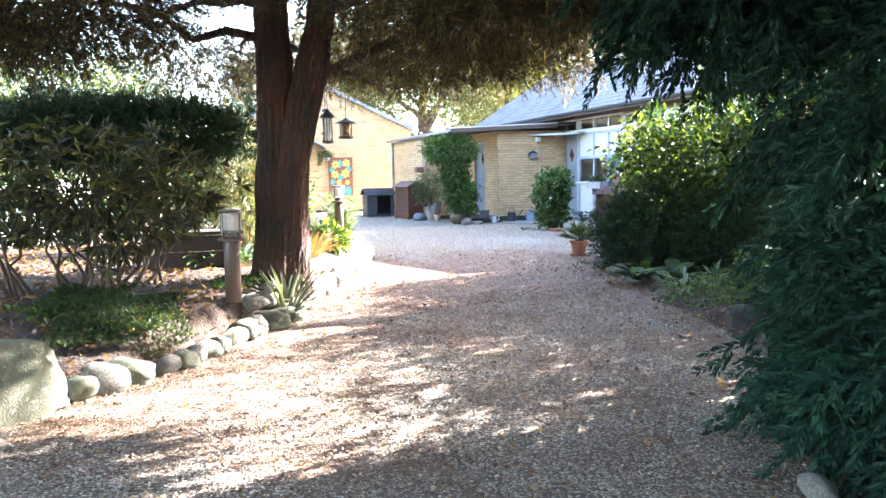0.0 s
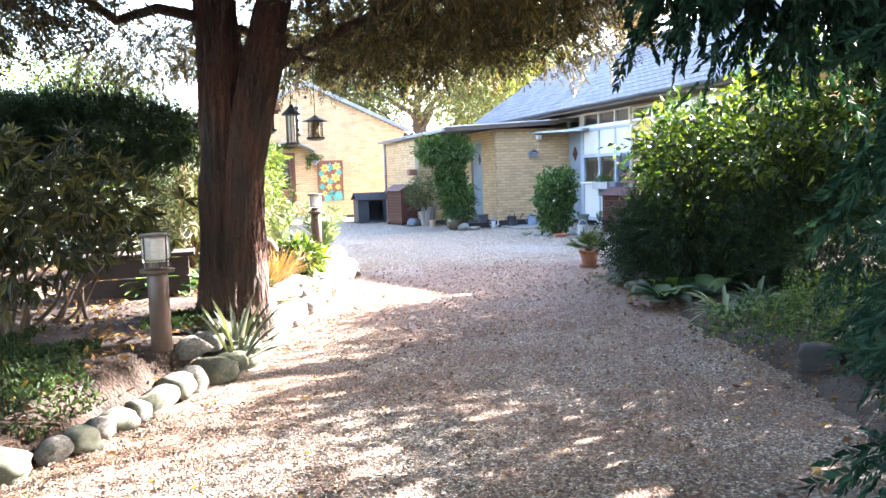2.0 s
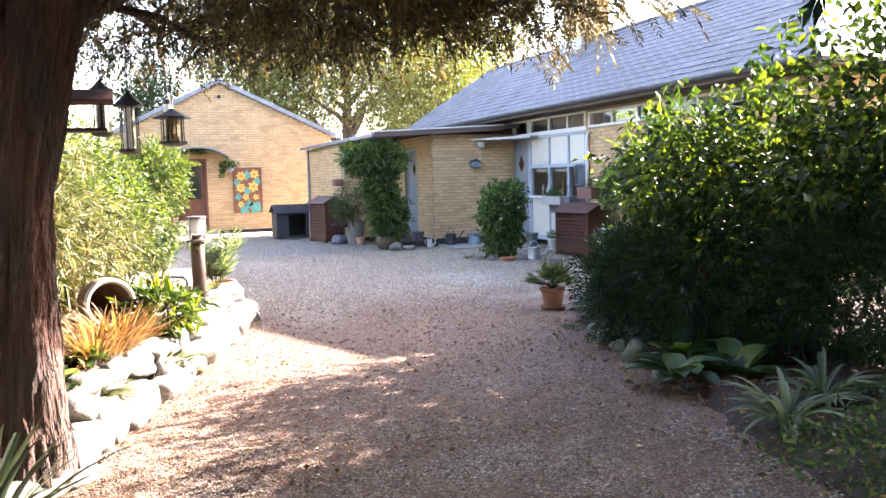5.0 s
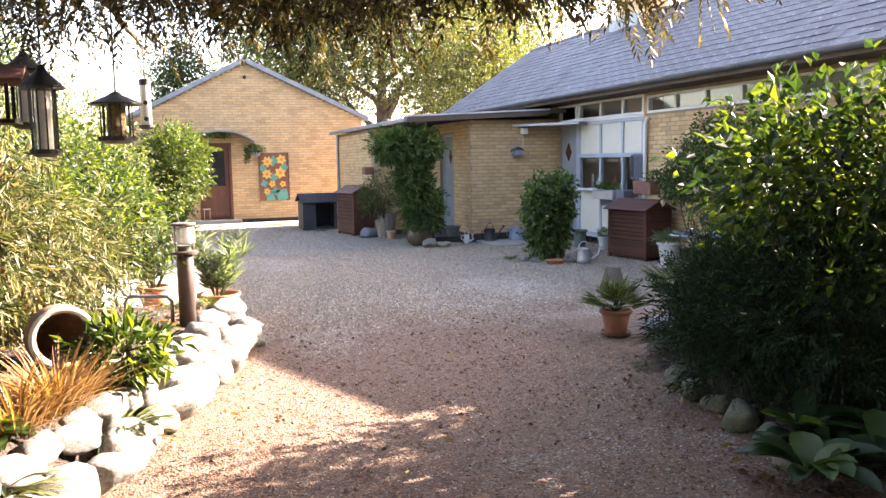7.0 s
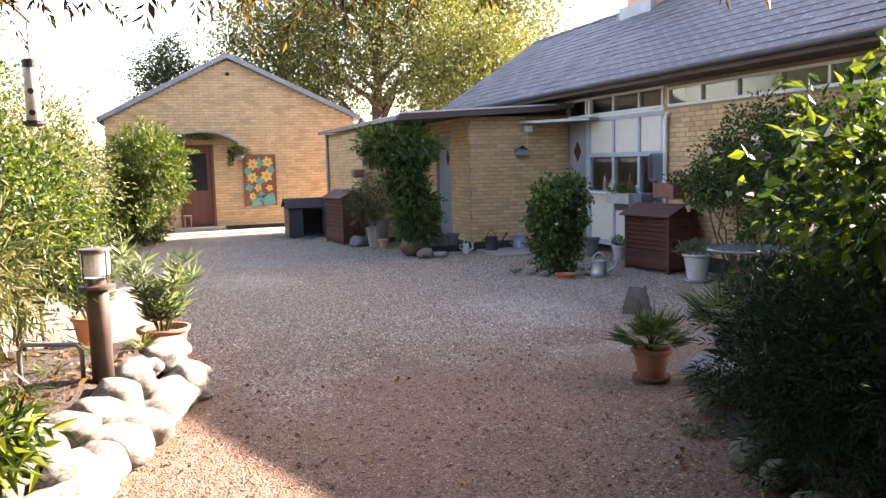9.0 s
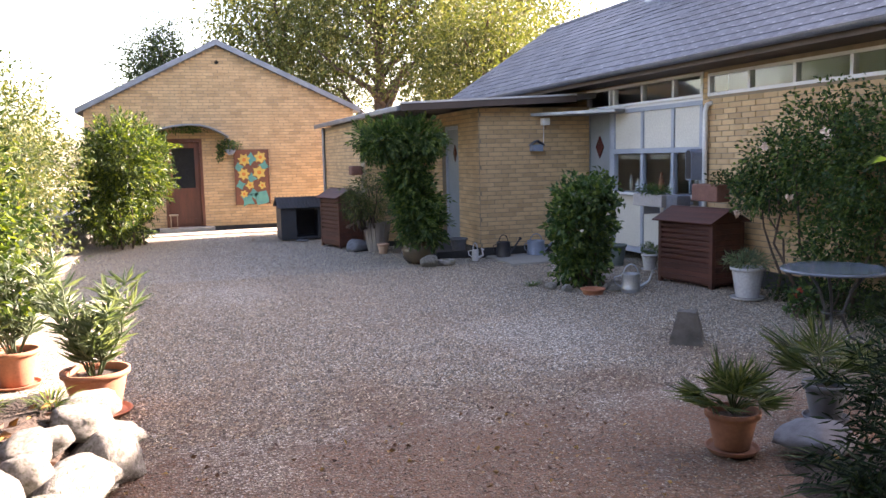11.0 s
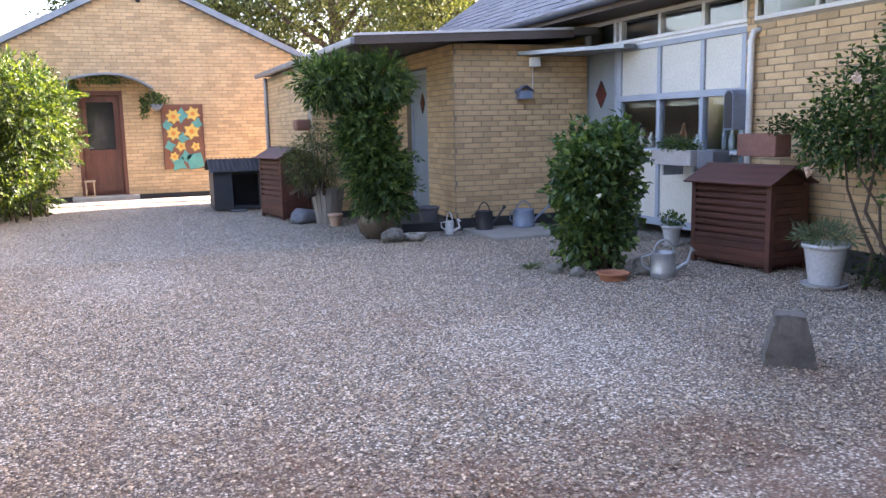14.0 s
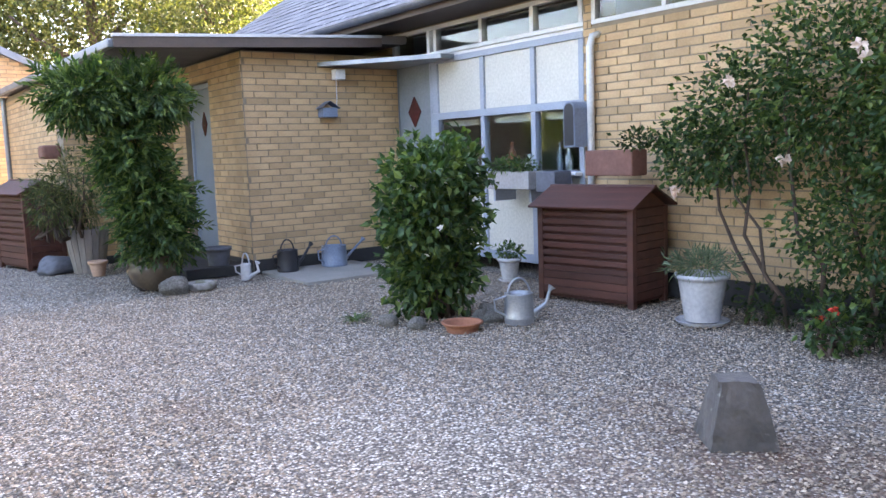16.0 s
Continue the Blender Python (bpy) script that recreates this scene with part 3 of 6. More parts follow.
for xe in (EX, 2 * RX - EX):
    roof_slab([(xe, YE, EZ), (RX, YE + HIP, RZ), (RX, YN + 0.12, RZ), (xe, YN + 0.12, EZ)])
roof_slab([(EX, YE, EZ), (2 * RX - EX, YE, EZ), (RX, YE + HIP, RZ)])
bmesh.ops.recalc_face_normals(bm, faces=bm.faces)
house_roof = at(part("roof", bm, SLATE), HOUSE)
slope = Vector((RX - EX, 0, RZ - EZ))
run, sn = slope.length, Vector((-(RZ - EZ), 0, RX - EX)).normalized()
sl = slope.normalized()
slate_bm = bmesh.new()
sv = [slate_bm.verts.new(tuple(p)) for p in (sn * 0.009, sn * 0.009 + Vector((0, 0.272, 0)), sl * 0.32 + Vector((0, 0.272, 0)), sl * 0.32, Vector((0, 0, 0)), Vector((0, 0.272, 0)))]
slate_bm.faces.new((sv[0], sv[1], sv[2], sv[3]))
slate_bm.faces.new((sv[4], sv[5], sv[1], sv[0]))
slate_me = bpy.data.meshes.new("slate")
slate_bm.to_mesh(slate_me)
slate_bm.free()
slate_me.materials.append(SLATE)
V, F, row, d, made_slates = [], [], 0, 0.0, 0
while d < run - 0.05:
    y = YE + HIP * max(d, 0.0) / run + 0.14 * (row % 2) + rng.uniform(0, 0.03)
    while y < YN + 0.12:
        y1 = min(y + 0.272, YN + 0.12)
        a, b = sl * (d - 0.02 + rng.uniform(-0.012, 0.012)), sl * min(d + 0.3, run)
        lift = 0.007 + rng.uniform(0, 0.009)
        o = Vector((EX, 0, EZ))
        if 15.0 < y < 19.5 and y1 - y > 0.27 and row < 14 and made_slates < 290:
            sob = new("slate", slate_me)
            sob.parent = house_roof
            sob.matrix_basis = Matrix.Translation(o + a + Vector((0, y, 0)))
            made_slates += 1
            y += 0.28
            continue
        i = len(V)
        for base, h in ((a, lift), (b, 0.0)):
            for yy in (y, y1):
                V.append(tuple(o + base + sn * h + Vector((0, yy, 0))))
        for yy in (y, y1):
            V.append(tuple(o + a + sn * (lift - 0.009) + Vector((0, yy, 0))))
        F += [(i, i + 1, i + 3, i + 2), (i + 4, i + 5, i + 1, i)]
        y += 0.28
    d += 0.2
    row += 1
np_mesh("slate_field", V, F, SLATE, house_roof, label="overlapping dark slates with lichen", kind="stuff")
bm = bmesh.new()
for i in range(40):
    y = YE + HIP + i * 0.3
    tube(bm, [(RX, y, RZ - 0.03), (RX, y + 0.31, RZ - 0.02)], 0.07, 8)
tube(bm, [(EX, YE, EZ), (RX, YE + HIP, RZ - 0.02)], 0.06, 8)
part("ridge_tile", bm, SLATE, house_roof)
bm = bmesh.new()
prof = [(math.cos(a) * 0.06, math.sin(a) * 0.06) for a in [math.pi + math.pi * i / 8 for i in range(9)]]
for ys in ((YE, YN + 0.1),):
    A, B = [bm.verts.new((EX - 0.02 + p[0], ys[0], EZ - 0.0 + p[1])) for p in prof], [bm.verts.new((EX - 0.02 + p[0], ys[1], EZ - 0.0 + p[1])) for p in prof]
    for i in range(8):
        bm.faces.new((A[i], A[i + 1], B[i + 1], B[i]))
bmesh.ops.solidify(bm, geom=bm.faces, thickness=0.006)
gutter = part("gutter", bm, METAL, house_roof, "grey zinc eaves gutter")
bm = bmesh.new()
box(bm, EX + 0.06, YE, 2.565, 9.105, YN + 0.1, 2.585)
box(bm, EX + 0.04, YE, 2.55, EX + 0.058, YN + 0.1, 2.64)
part("soffit", bm, FASCIA, house_roof, "dark brown soffit boards")
ch = at(boxed("chimney", (11.0, 21.25, 4.0, 11.6, 22.25, 5.6), BRICK, label="yellow brick chimney"), HOUSE)
boxed("flashing", (10.85, 21.2, 4.15, 10.99, 22.3, 4.42), METAL, ch, 0.01, "zinc flashing")

# painted timber front: door, panels and windows in one frame
FX = HX + 0.02
win = at(part("window", box(bmesh.new(), FX, 18.15, 2.2, FX + 0.08, 21.17, 2.235), WHITE, label="white framed window band over cream panels"), HOUSE)


def bar_each(name, dims, mat, owner, label=""):
    for d in dims:
        boxed(name, d, mat, owner, 0.004, label)


f0, f1 = FX - 0.03, FX + 0.05
bar_each("window_frame", [(f0, 18.15, 2.235, f1, 21.17, 2.275), (f0, 18.15, 2.505, f1, 21.17, 2.545)], WHITE, win)
bar_each("mullion", [(f0, y - 0.025, 2.276, f1, y + 0.025, 2.504) for y in (18.18, 18.8, 19.55, 20.33, 20.45, 21.14)], WHITE, win)
bar_each("pane", [(FX + 0.005, a + 0.026, 2.277, FX + 0.011, b - 0.026, 2.503) for a, b in ((18.18, 18.8), (18.8, 19.55), (19.55, 20.33), (20.45, 21.14))], GLASS, win)
bar_each("rail", [(f0, 18.15, 2.14, f1, 20.42, 2.199), (f0, 18.15, 1.55, f1, 20.42, 1.62), (f0, 18.15, 0.94, f1, 20.42, 1.0), (f0, 18.15, 0.12, f1, 20.42, 0.2)], GREYPAINT, win, "grey blue painted rail")
for z0, z1 in ((1.621, 2.139), (1.001, 1.549), (0.201, 0.939)):
    bar_each("post", [(f0, y - w, z0, f1, y + w, z1) for y, w in ((18.18, 0.03), (18.8, 0.03), (19.55, 0.03), (20.36, 0.05))], GREYPAINT, win, "grey blue painted post")
    cells = [(18.211, 18.769), (18.831, 19.519), (19.581, 20.309)]
    if z0 != 1.001:
        bar_each("panel", [(FX - 0.005, a, z0, FX + 0.02, b, z1) for a, b in cells], CREAM, win, "cream infill panel")
    else:
        bar_each("pane", [(FX + 0.005, a, z0, FX + 0.011, b, z1) for a, b in cells], GLASS, win)
        bar_each("curtain", [(FX + 0.07, a + 0.05, 1.47, FX + 0.075, b - 0.05, 1.53) for a, b in cells], CREAM, win, "short pale cafe curtain")
boxed("window_sill", (HX - 0.1, 18.17, 0.96, f0 - 0.002, 20.35, 0.99), WHITE, win)
hd = at(boxed("door", (FX + 0.0, 20.45, 0.1, FX + 0.045, 21.12, 2.19), DOORGREY, bevel=0.005, label="grey blue plank door with a red diamond light"), HOUSE)
bar_each("door_frame", [(f0, 20.42, 0.1, f1 + 0.02, 20.448, 2.199), (f0, 21.122, 0.1, f1 + 0.02, 21.17, 2.199)], GREYPAINT, hd)
bm = bmesh.new()
c = [bm.verts.new((FX - 0.02, 20.78 + a, 1.66 + b)) for a, b in ((0, 0.17), (0.12, 0), (0, -0.17), (-0.12, 0))]
c2 = [bm.verts.new((FX - 0.002, 20.78 + a, 1.66 + b)) for a, b in ((0, 0.17), (0.12, 0), (0, -0.17), (-0.12, 0))]
bm.faces.new(c)
for i in range(4):
    bm.faces.new((c[i], c2[i], c2[(i + 1) % 4], c[(i + 1) % 4]))
bmesh.ops.recalc_face_normals(bm, faces=bm.faces)
part("diamond_pane", bm, surf("red_brown_pane", (0.12, 0.03, 0.025), (0.07, 0.02, 0.02), 5, 30, 0.2), hd, "red brown diamond pane")
win2 = at(part("window", box(bmesh.new(), f0, 13.3, 2.235, f1, 18.05, 2.272), WHITE, label="long white clerestory window band"), HOUSE)
boxed("window_frame", (f0, 13.3, 2.474, f1, 18.05, 2.51), WHITE, win2)
ym = [18.03, 17.29, 16.56, 15.79, 15.05, 14.3, 13.33]
bar_each("mullion", [(f0, y - 0.022, 2.273, f1, y + 0.022, 2.473) for y in ym], WHITE, win2)
bar_each("pane", [(FX + 0.005, b + 0.023, 2.274, FX + 0.011, a - 0.023, 2.472) for a, b in zip(ym, ym[1:])], GLASS, win2)
bm = tube(bmesh.new(), [(HX - 0.06, 18.02, 0.16), (HX - 0.06, 18.02, 2.05), (HX - 0.05, 18.0, 2.13), (HX + 0.02, 17.97, 2.15)], 0.032, 12)
at(part("downpipe", bm, WHITE, label="white plastic downpipe", smooth=True), HOUSE)

# bottles and pots on the sill behind the panes
for y, r, h, mat in ((18.5, 0.04, 0.2, WHITE), (18.62, 0.03, 0.26, GREYPAINT), (19.05, 0.06, 0.16, WHITE), (19.3, 0.045, 0.28, TERRA), (19.9, 0.05, 0.18, WHITE), (20.1, 0.03, 0.24, CREAM)):
    v = part("vase", lathe(bmesh.new(), [(r * 0.8, 0), (r, h * 0.3), (r * 0.9, h * 0.6), (r * 0.4, h * 0.8), (r * 0.45, h)], 16), mat, smooth=True)
    v.matrix_basis = pose(9.27, y, 1.0)
    tagged(v, "small vase standing on the inner window sill", "vase", "vases on the window sill")
at(boxed("inner_sill", (FX + 0.085, 18.2, 0.96, FX + 0.28, 20.3, 0.998), WHITE, bevel=0.003), HOUSE)

# annex with a low roof and a recessed door
ANNEX = thing("annex", 7.0, 24.0, 0, "low yellow brick annex with a flat eave and recessed door", "building")
BX, BY = 7.23, 21.1
wall("wall", ANNEX, BX, BY, 0, HX - BX - 0.002, 2.3, 0.3, [], 0.155, None, (0.0, 1.8, 0.15, 2.3))
wall("wall", ANNEX, BX - 0.002, 23.4, -90, 23.4 - BY - 0.002, 2.3, 0.3, [(23.4 - 22.92, 23.4 - 22.05, 0.0, 2.08)], 0.155)
wall("wall", ANNEX, 5.95, 23.4, 0, BX - 5.95 + 0.3, 2.26, 0.3, [], 0.1)
wall("wall", ANNEX, 5.95, 27.3, -90, 27.3 - 23.702, 2.24, 0.3, [], 0.1)
at(boxed("wall", (6.252, 27.0, 0, 9.1, 27.3, 2.24), BRICK, bevel=0), ANNEX)
bm = bmesh.new()
zr = lambda x: 2.27 + (x - 5.84) * 0.045
pts = [(5.82, zr(5.82)), (9.1, zr(9.1)), (9.1, zr(9.1) + 0.09), (5.82, zr(5.82) + 0.06)]
a, b = [bm.verts.new((p[0] + (0.13 if p[0] < 6 else 0), 20.86, p[1])) for p in pts], [bm.verts.new((p[0], 27.4, p[1])) for p in pts]
for i in range(4):
    bm.faces.new((a[i], a[(i + 1) % 4], b[(i + 1) % 4], b[i]))
bm.faces.new(a[::-1])
bm.faces.new(b)
bmesh.ops.recalc_face_normals(bm, faces=bm.faces)
ar = at(part("roof", bm, surf("roof_felt", (0.12, 0.11, 0.11), (0.17, 0.16, 0.15), 2, 80, 0.9)), ANNEX)


PALEMETAL = surf("pale_metal_trim", (0.6, 0.6, 0.6), (0.5, 0.5, 0.51), 4, 40, 0.4, 0.3, bump=0.05)


def sloped(name, x0, x1, y0, y1, dz0, dz1, mat, owner, label=""):
    bm = bmesh.new()
    c = [bm.verts.new((x, y, zr(x) + d)) for y in (y0, y1) for x, d in ((x0, dz0), (x1, dz0), (x1, dz1), (x0, dz1))]
    for q in ((0, 1, 2, 3), (7, 6, 5, 4), (0, 4, 5, 1), (3, 2, 6, 7), (1, 5, 6, 2), (0, 3, 7, 4)):
        bm.faces.new([c[i] for i in q])
    bmesh.ops.recalc_face_normals(bm, faces=bm.faces)
    return part(name, bm, mat, owner, label)


sloped("fascia", 5.93, 8.75, 20.83, 20.857, -0.035, 0.062, FASCIA, ar, "brown fascia board")
sloped("trim", 5.92, 8.75, 20.82, 20.87, 0.063, 0.09, PALEMETAL, ar, "pale metal roof trim")
bm = bmesh.new()
box(bm, 5.75, 20.86, 2.24, 5.818, 27.42, 2.32, bevel=0.012)
for v in bm.verts:
    v.co.x += 0.13 * (27.42 - v.co.y) / 6.56
part("eaves_trim", bm, METAL, ar, "grey metal eaves trim")
bm = tube(bmesh.new(), [(5.9, 27.15, 0.02), (5.9, 27.15, 2.24)], 0.035, 10)
at(part("downpipe", bm, METAL, label="grey zinc downpipe"), ANNEX)
for y, x in ((26.4, 6.6), (25.4, 6.75), (24.2, 6.9)):
    bm = lathe(bmesh.new(), [(0.05, 2.3), (0.05, 2.42), (0.09, 2.43), (0.09, 2.5), (0.04, 2.54)], 12, x, y, True)
    part("roof_vent", bm, PLINTH, ar, "black roof vent cap")
bd = at(boxed("door", (BX + 0.09, 22.09, 0.13, BX + 0.135, 22.88, 2.02), DOORGREY, bevel=0.005, label="grey blue door with a small diamond light"), ANNEX)
bar_each("door_frame", [(BX + 0.06, 22.054, 0.12, BX + 0.16, 22.089, 2.075), (BX + 0.06, 22.881, 0.12, BX + 0.16, 22.916, 2.075), (BX + 0.06, 22.09, 2.022, BX + 0.16, 22.88, 2.075)], GREYPAINT, bd)
bm = bmesh.new()
c = [bm.verts.new((BX + 0.075, 22.485 + a, 1.62 + b)) for a, b in ((0, 0.14), (0.08, 0), (0, -0.14), (-0.08, 0))]
c2 = [bm.verts.new((BX + 0.088, 22.485 + a, 1.62 + b)) for a, b in ((0, 0.14), (0.08, 0), (0, -0.14), (-0.08, 0))]
bm.faces.new(c)
for i in range(4):
    bm.faces.new((c[i], c2[i], c2[(i + 1) % 4], c[(i + 1) % 4]))
bmesh.ops.recalc_face_normals(bm, faces=bm.faces)
part("diamond_pane", bm, bpy.data.materials["red_brown_pane"], bd)
at(boxed("doorstep", (6.55, 21.2, 0, BX - 0.017, 23.1, 0.11), PLINTH, bevel=0.01, label="dark doorstep"), ANNEX)
# flat door canopy in the corner
bm = bmesh.new()
c = [bm.verts.new(p) for p in ((8.08, 21.08, 2.16), (8.9, 19.95, 2.16), (9.07, 19.95, 2.16), (9.07, 21.08, 2.16))]
d = [bm.verts.new((v.co.x, v.co.y, 2.205)) for v in c]
bm.faces.new(c)
bm.faces.new(d)
for i in range(4):
    bm.faces.new((c[i], c[(i + 1) % 4], d[(i + 1) % 4], d[i]))
bmesh.ops.recalc_face_normals(bm, faces=bm.faces)
at(part("door_canopy", bm, METAL, label="flat grey zinc canopy over the door"), ANNEX)


# ---- plants ----
def bark_object(name, owner, strands, mat=TWIG, seg=7, label="", rough=0.0):
    bm = bmesh.new()
    for pts, radii in strands:
        tube(bm, pts, radii, seg, rough=rough)
    return at(part(name, bm, mat, label=label, smooth=True), owner)


def wander(p0, p1, n, amount, r0, r1):
    p0, p1 = np.array(p0, float), np.array(p1, float)
    pts = [p0 + (p1 - p0) * i / n + (rng.normal(0, amount, 3) if 0 < i < n else 0) for i in range(n + 1)]
    return [tuple(p) for p in pts], [r0 + (r1 - r0) * i / n for i in range(n + 1)]


def shrub(name, label, blobs, n, ln, wd, mat, category="shrub", stems=7, z0=None, droop=0.2, inner=0.5, group="", pairs=0, spray=0.2, flat=0.35, stem_mat=TWIG, lump=0.22, whorl=0):
    b = np.array(blobs)
    cx, cy = float(np.average(b[:, 0])), float(np.average(b[:, 1]))
    base = z0 if z0 is not None else bed_z(cx, cy)
    T = thing(name, cx, cy, base, label, category, group)
    if stems:
        strands = []
        for i in range(stems):
            k = b[i % len(b)]
            tip = k[:3] + sphere_dirs(1)[0] * k[3:] * 0.6
            foot = (k[0] * 0.6 + cx * 0.4 + rng.normal(0, 0.08), k[1] * 0.6 + cy * 0.4 + rng.normal(0, 0.08), base - 0.03)
            strands.append(wander(foot, tip, 5, 0.05, 0.018, 0.005))
        tagged(bark_object("stem", T, strands, stem_mat), kind="stuff")
    p, o = blob_points(blobs, n, inner, lump)
    keep = p[:, 2] > base + 0.03
    p, o = p[keep], o[keep]
    ax = o * 0.8 + rng.normal(0, 0.55, p.shape) + np.array([0, 0, -droop])
    if whorl:
        p, ax = np.repeat(p, whorl, 0), np.repeat(o * 0.5, whorl, 0) + rng.normal(0, 0.7, (len(p) * whorl, 3)) + np.array([0, 0, -droop])
    if pairs:
        p, ax = sprays(p, ax, spray, pairs)
    at(leaves("foliage", p, ax, ln, wd, mat, None, flat=flat), T)
    return T


# the big two-stemmed tree beside the drive
TREE = thing("tree", 0.85, 9.3, 0.25, "large two-stemmed evergreen tree with reddish furrowed bark", "tree")
s1 = ([(0.72, 9.34, 0.1), (0.72, 9.34, 0.35), (0.74, 9.34, 0.8), (0.76, 9.34, 1.4), (0.77, 9.36, 2.1), (0.76, 9.4, 2.9), (0.7, 9.5, 4.2), (0.65, 9.5, 5.8), (0.7, 9.5, 7.6)], [0.28, 0.21, 0.175, 0.155, 0.145, 0.14, 0.13, 0.1, 0.04])
s2 = ([(0.85, 9.26, 0.1), (0.85, 9.25, 0.35), (0.86, 9.22, 0.8), (0.91, 9.2, 1.4), (1.03, 9.2, 2.0), (1.18, 9.22, 2.6), (1.3, 9.3, 3.6), (1.45, 9.4, 5.2), (1.5, 9.4, 7.0)], [0.22, 0.175, 0.15, 0.14, 0.135, 0.125, 0.11, 0.08, 0.03])


def finer(strand, k=9):
    """More rings between the given ones."""
    pts, rr = np.array(strand[0]), np.array(strand[1])
    q = np.arange(len(pts))
    u = np.linspace(0, len(pts) - 1, (len(pts) - 1) * k + 1)
    return [tuple(np.interp(v, q, pts[:, j]) for j in range(3)) for v in u], list(np.interp(u, q, rr))


bark_object("trunk", TREE, [finer(s1), finer(s2)], BARK, 84, rough=0.36)
limbs = [wander((1.1, 9.22, 2.1), (3.6, 9.0, 3.25), 7, 0.05, 0.05, 0.012), wander((1.1, 9.2, 2.25), (1.75, 9.4, 2.1), 5, 0.03, 0.03, 0.008), wander((0.7, 9.4, 2.5), (-1.6, 9.0, 2.9), 7, 0.06, 0.045, 0.01),
         wander((1.2, 9.2, 2.7), (2.6, 7.0, 3.1), 6, 0.06, 0.05, 0.01), wander((0.75, 9.4, 2.8), (-0.4, 7.0, 3.0), 6, 0.06, 0.045, 0.01), wander((1.2, 9.3, 2.9), (2.2, 11.6, 2.9), 6, 0.06, 0.05, 0.01), wander((0.75, 9.45, 2.7), (0.6, 11.9, 2.7), 6, 0.06, 0.045, 0.01), wander((0.75, 9.45, 2.9), (-1.2, 11.2, 2.9), 6, 0.06, 0.045, 0.01)]
for i in range(16):
    a = i * 2.4
    z = 3.2 + 0.26 * i
    limbs.append(wander((0.9, 9.35, z), (0.9 + 3.0 * math.cos(a), 9.35 + 3.0 * math.sin(a), z + 0.3), 5, 0.08, 0.05, 0.01))
bark_object("limb", TREE, limbs, BARK, 8)


def needle_canopy(owner, blobs, n, mat, spray, pairs, ln, wd, sag):
    p, o = blob_points(blobs, n, 0.3, 0.3)
    ax = o * np.array([1, 1, 0.3]) + rng.normal(0, 0.5, p.shape) + np.array([0, 0, -sag])
    P, A = sprays(p, ax, spray, pairs, 0.7)
    return at(leaves("foliage", P, A, ln, wd, mat, None), owner)


needle_canopy(TREE, [(2.4, 9.2, 2.7, 1.4, 1.0, 0.4), (3.5, 9.4, 2.85, 0.9, 0.9, 0.4), (1.4, 8.0, 2.95, 1.5, 0.9, 0.4), (-0.9, 8.8, 2.7, 1.3, 1.0, 0.32), (-2.2, 8.4, 2.55, 0.9, 0.9, 0.4), (-0.8, 8.2, 2.38, 0.9, 0.8, 0.25), (-1.6, 9.2, 2.45, 0.9, 0.8, 0.3), (2.6, 9.7, 2.42, 1.0, 0.8, 0.26), (3.6, 9.8, 2.6, 0.8, 0.8, 0.35), (3.4, 8.3, 2.9, 0.85, 0.7, 0.38), (3.2, 7.4, 2.95, 0.7, 0.6, 0.3), (1.5, 11.0, 2.6, 1.0, 0.8, 0.38), (2.6, 10.6, 2.58, 0.9, 0.7, 0.36), (0.2, 11.2, 2.55, 0.9, 0.8, 0.32), (0.8, 9.5, 4.0, 2.6, 2.4, 0.7), (0.8, 9.5, 5.6, 2.0, 2.0, 1.2)], 19000, LEAF_PINE, 0.27, 9, 0.048, 0.0135, 0.4)

# low boughs hanging over the drive, added to cast shade on the left bed
needle_canopy(TREE, [(2.9, 7.3, 2.65, 0.8, 0.9, 0.25), (3.4, 6.6, 2.7, 0.6, 0.5, 0.25), (2.2, 7.8, 2.65, 0.8, 0.7, 0.22)], 1200, LEAF_PINE, 0.3, 7, 0.09, 0.02, 0.15)

# high crown over the drive, out of view, added to hold back sky light
needle_canopy(TREE, [(1.0, 7.2, 4.5, 3.0, 2.2, 0.7), (2.0, 4.6, 5.0, 2.4, 2.2, 0.8), (-1.5, 6.0, 4.6, 2.4, 2.4, 0.8), (0.8, 9.5, 5.0, 3.0, 2.4, 0.9), (0.5, 2.6, 5.2, 2.2, 1.8, 0.8), (1.5, 5.8, 6.0, 3.4, 3.0, 0.8), (-1.0, 3.8, 5.6, 2.6, 2.4, 0.8), (3.6, 7.0, 5.4, 2.4, 2.6, 0.7), (4.2, 3.4, 5.8, 2.6, 2.6, 0.8), (-3.6, 7.6, 5.0, 2.2, 2.6, 0.8), (1.0, 0.2, 5.6, 3.4, 2.2, 0.8)], 15000, LEAF_PINE, 0.5, 6, 0.24, 0.075, 0.3)

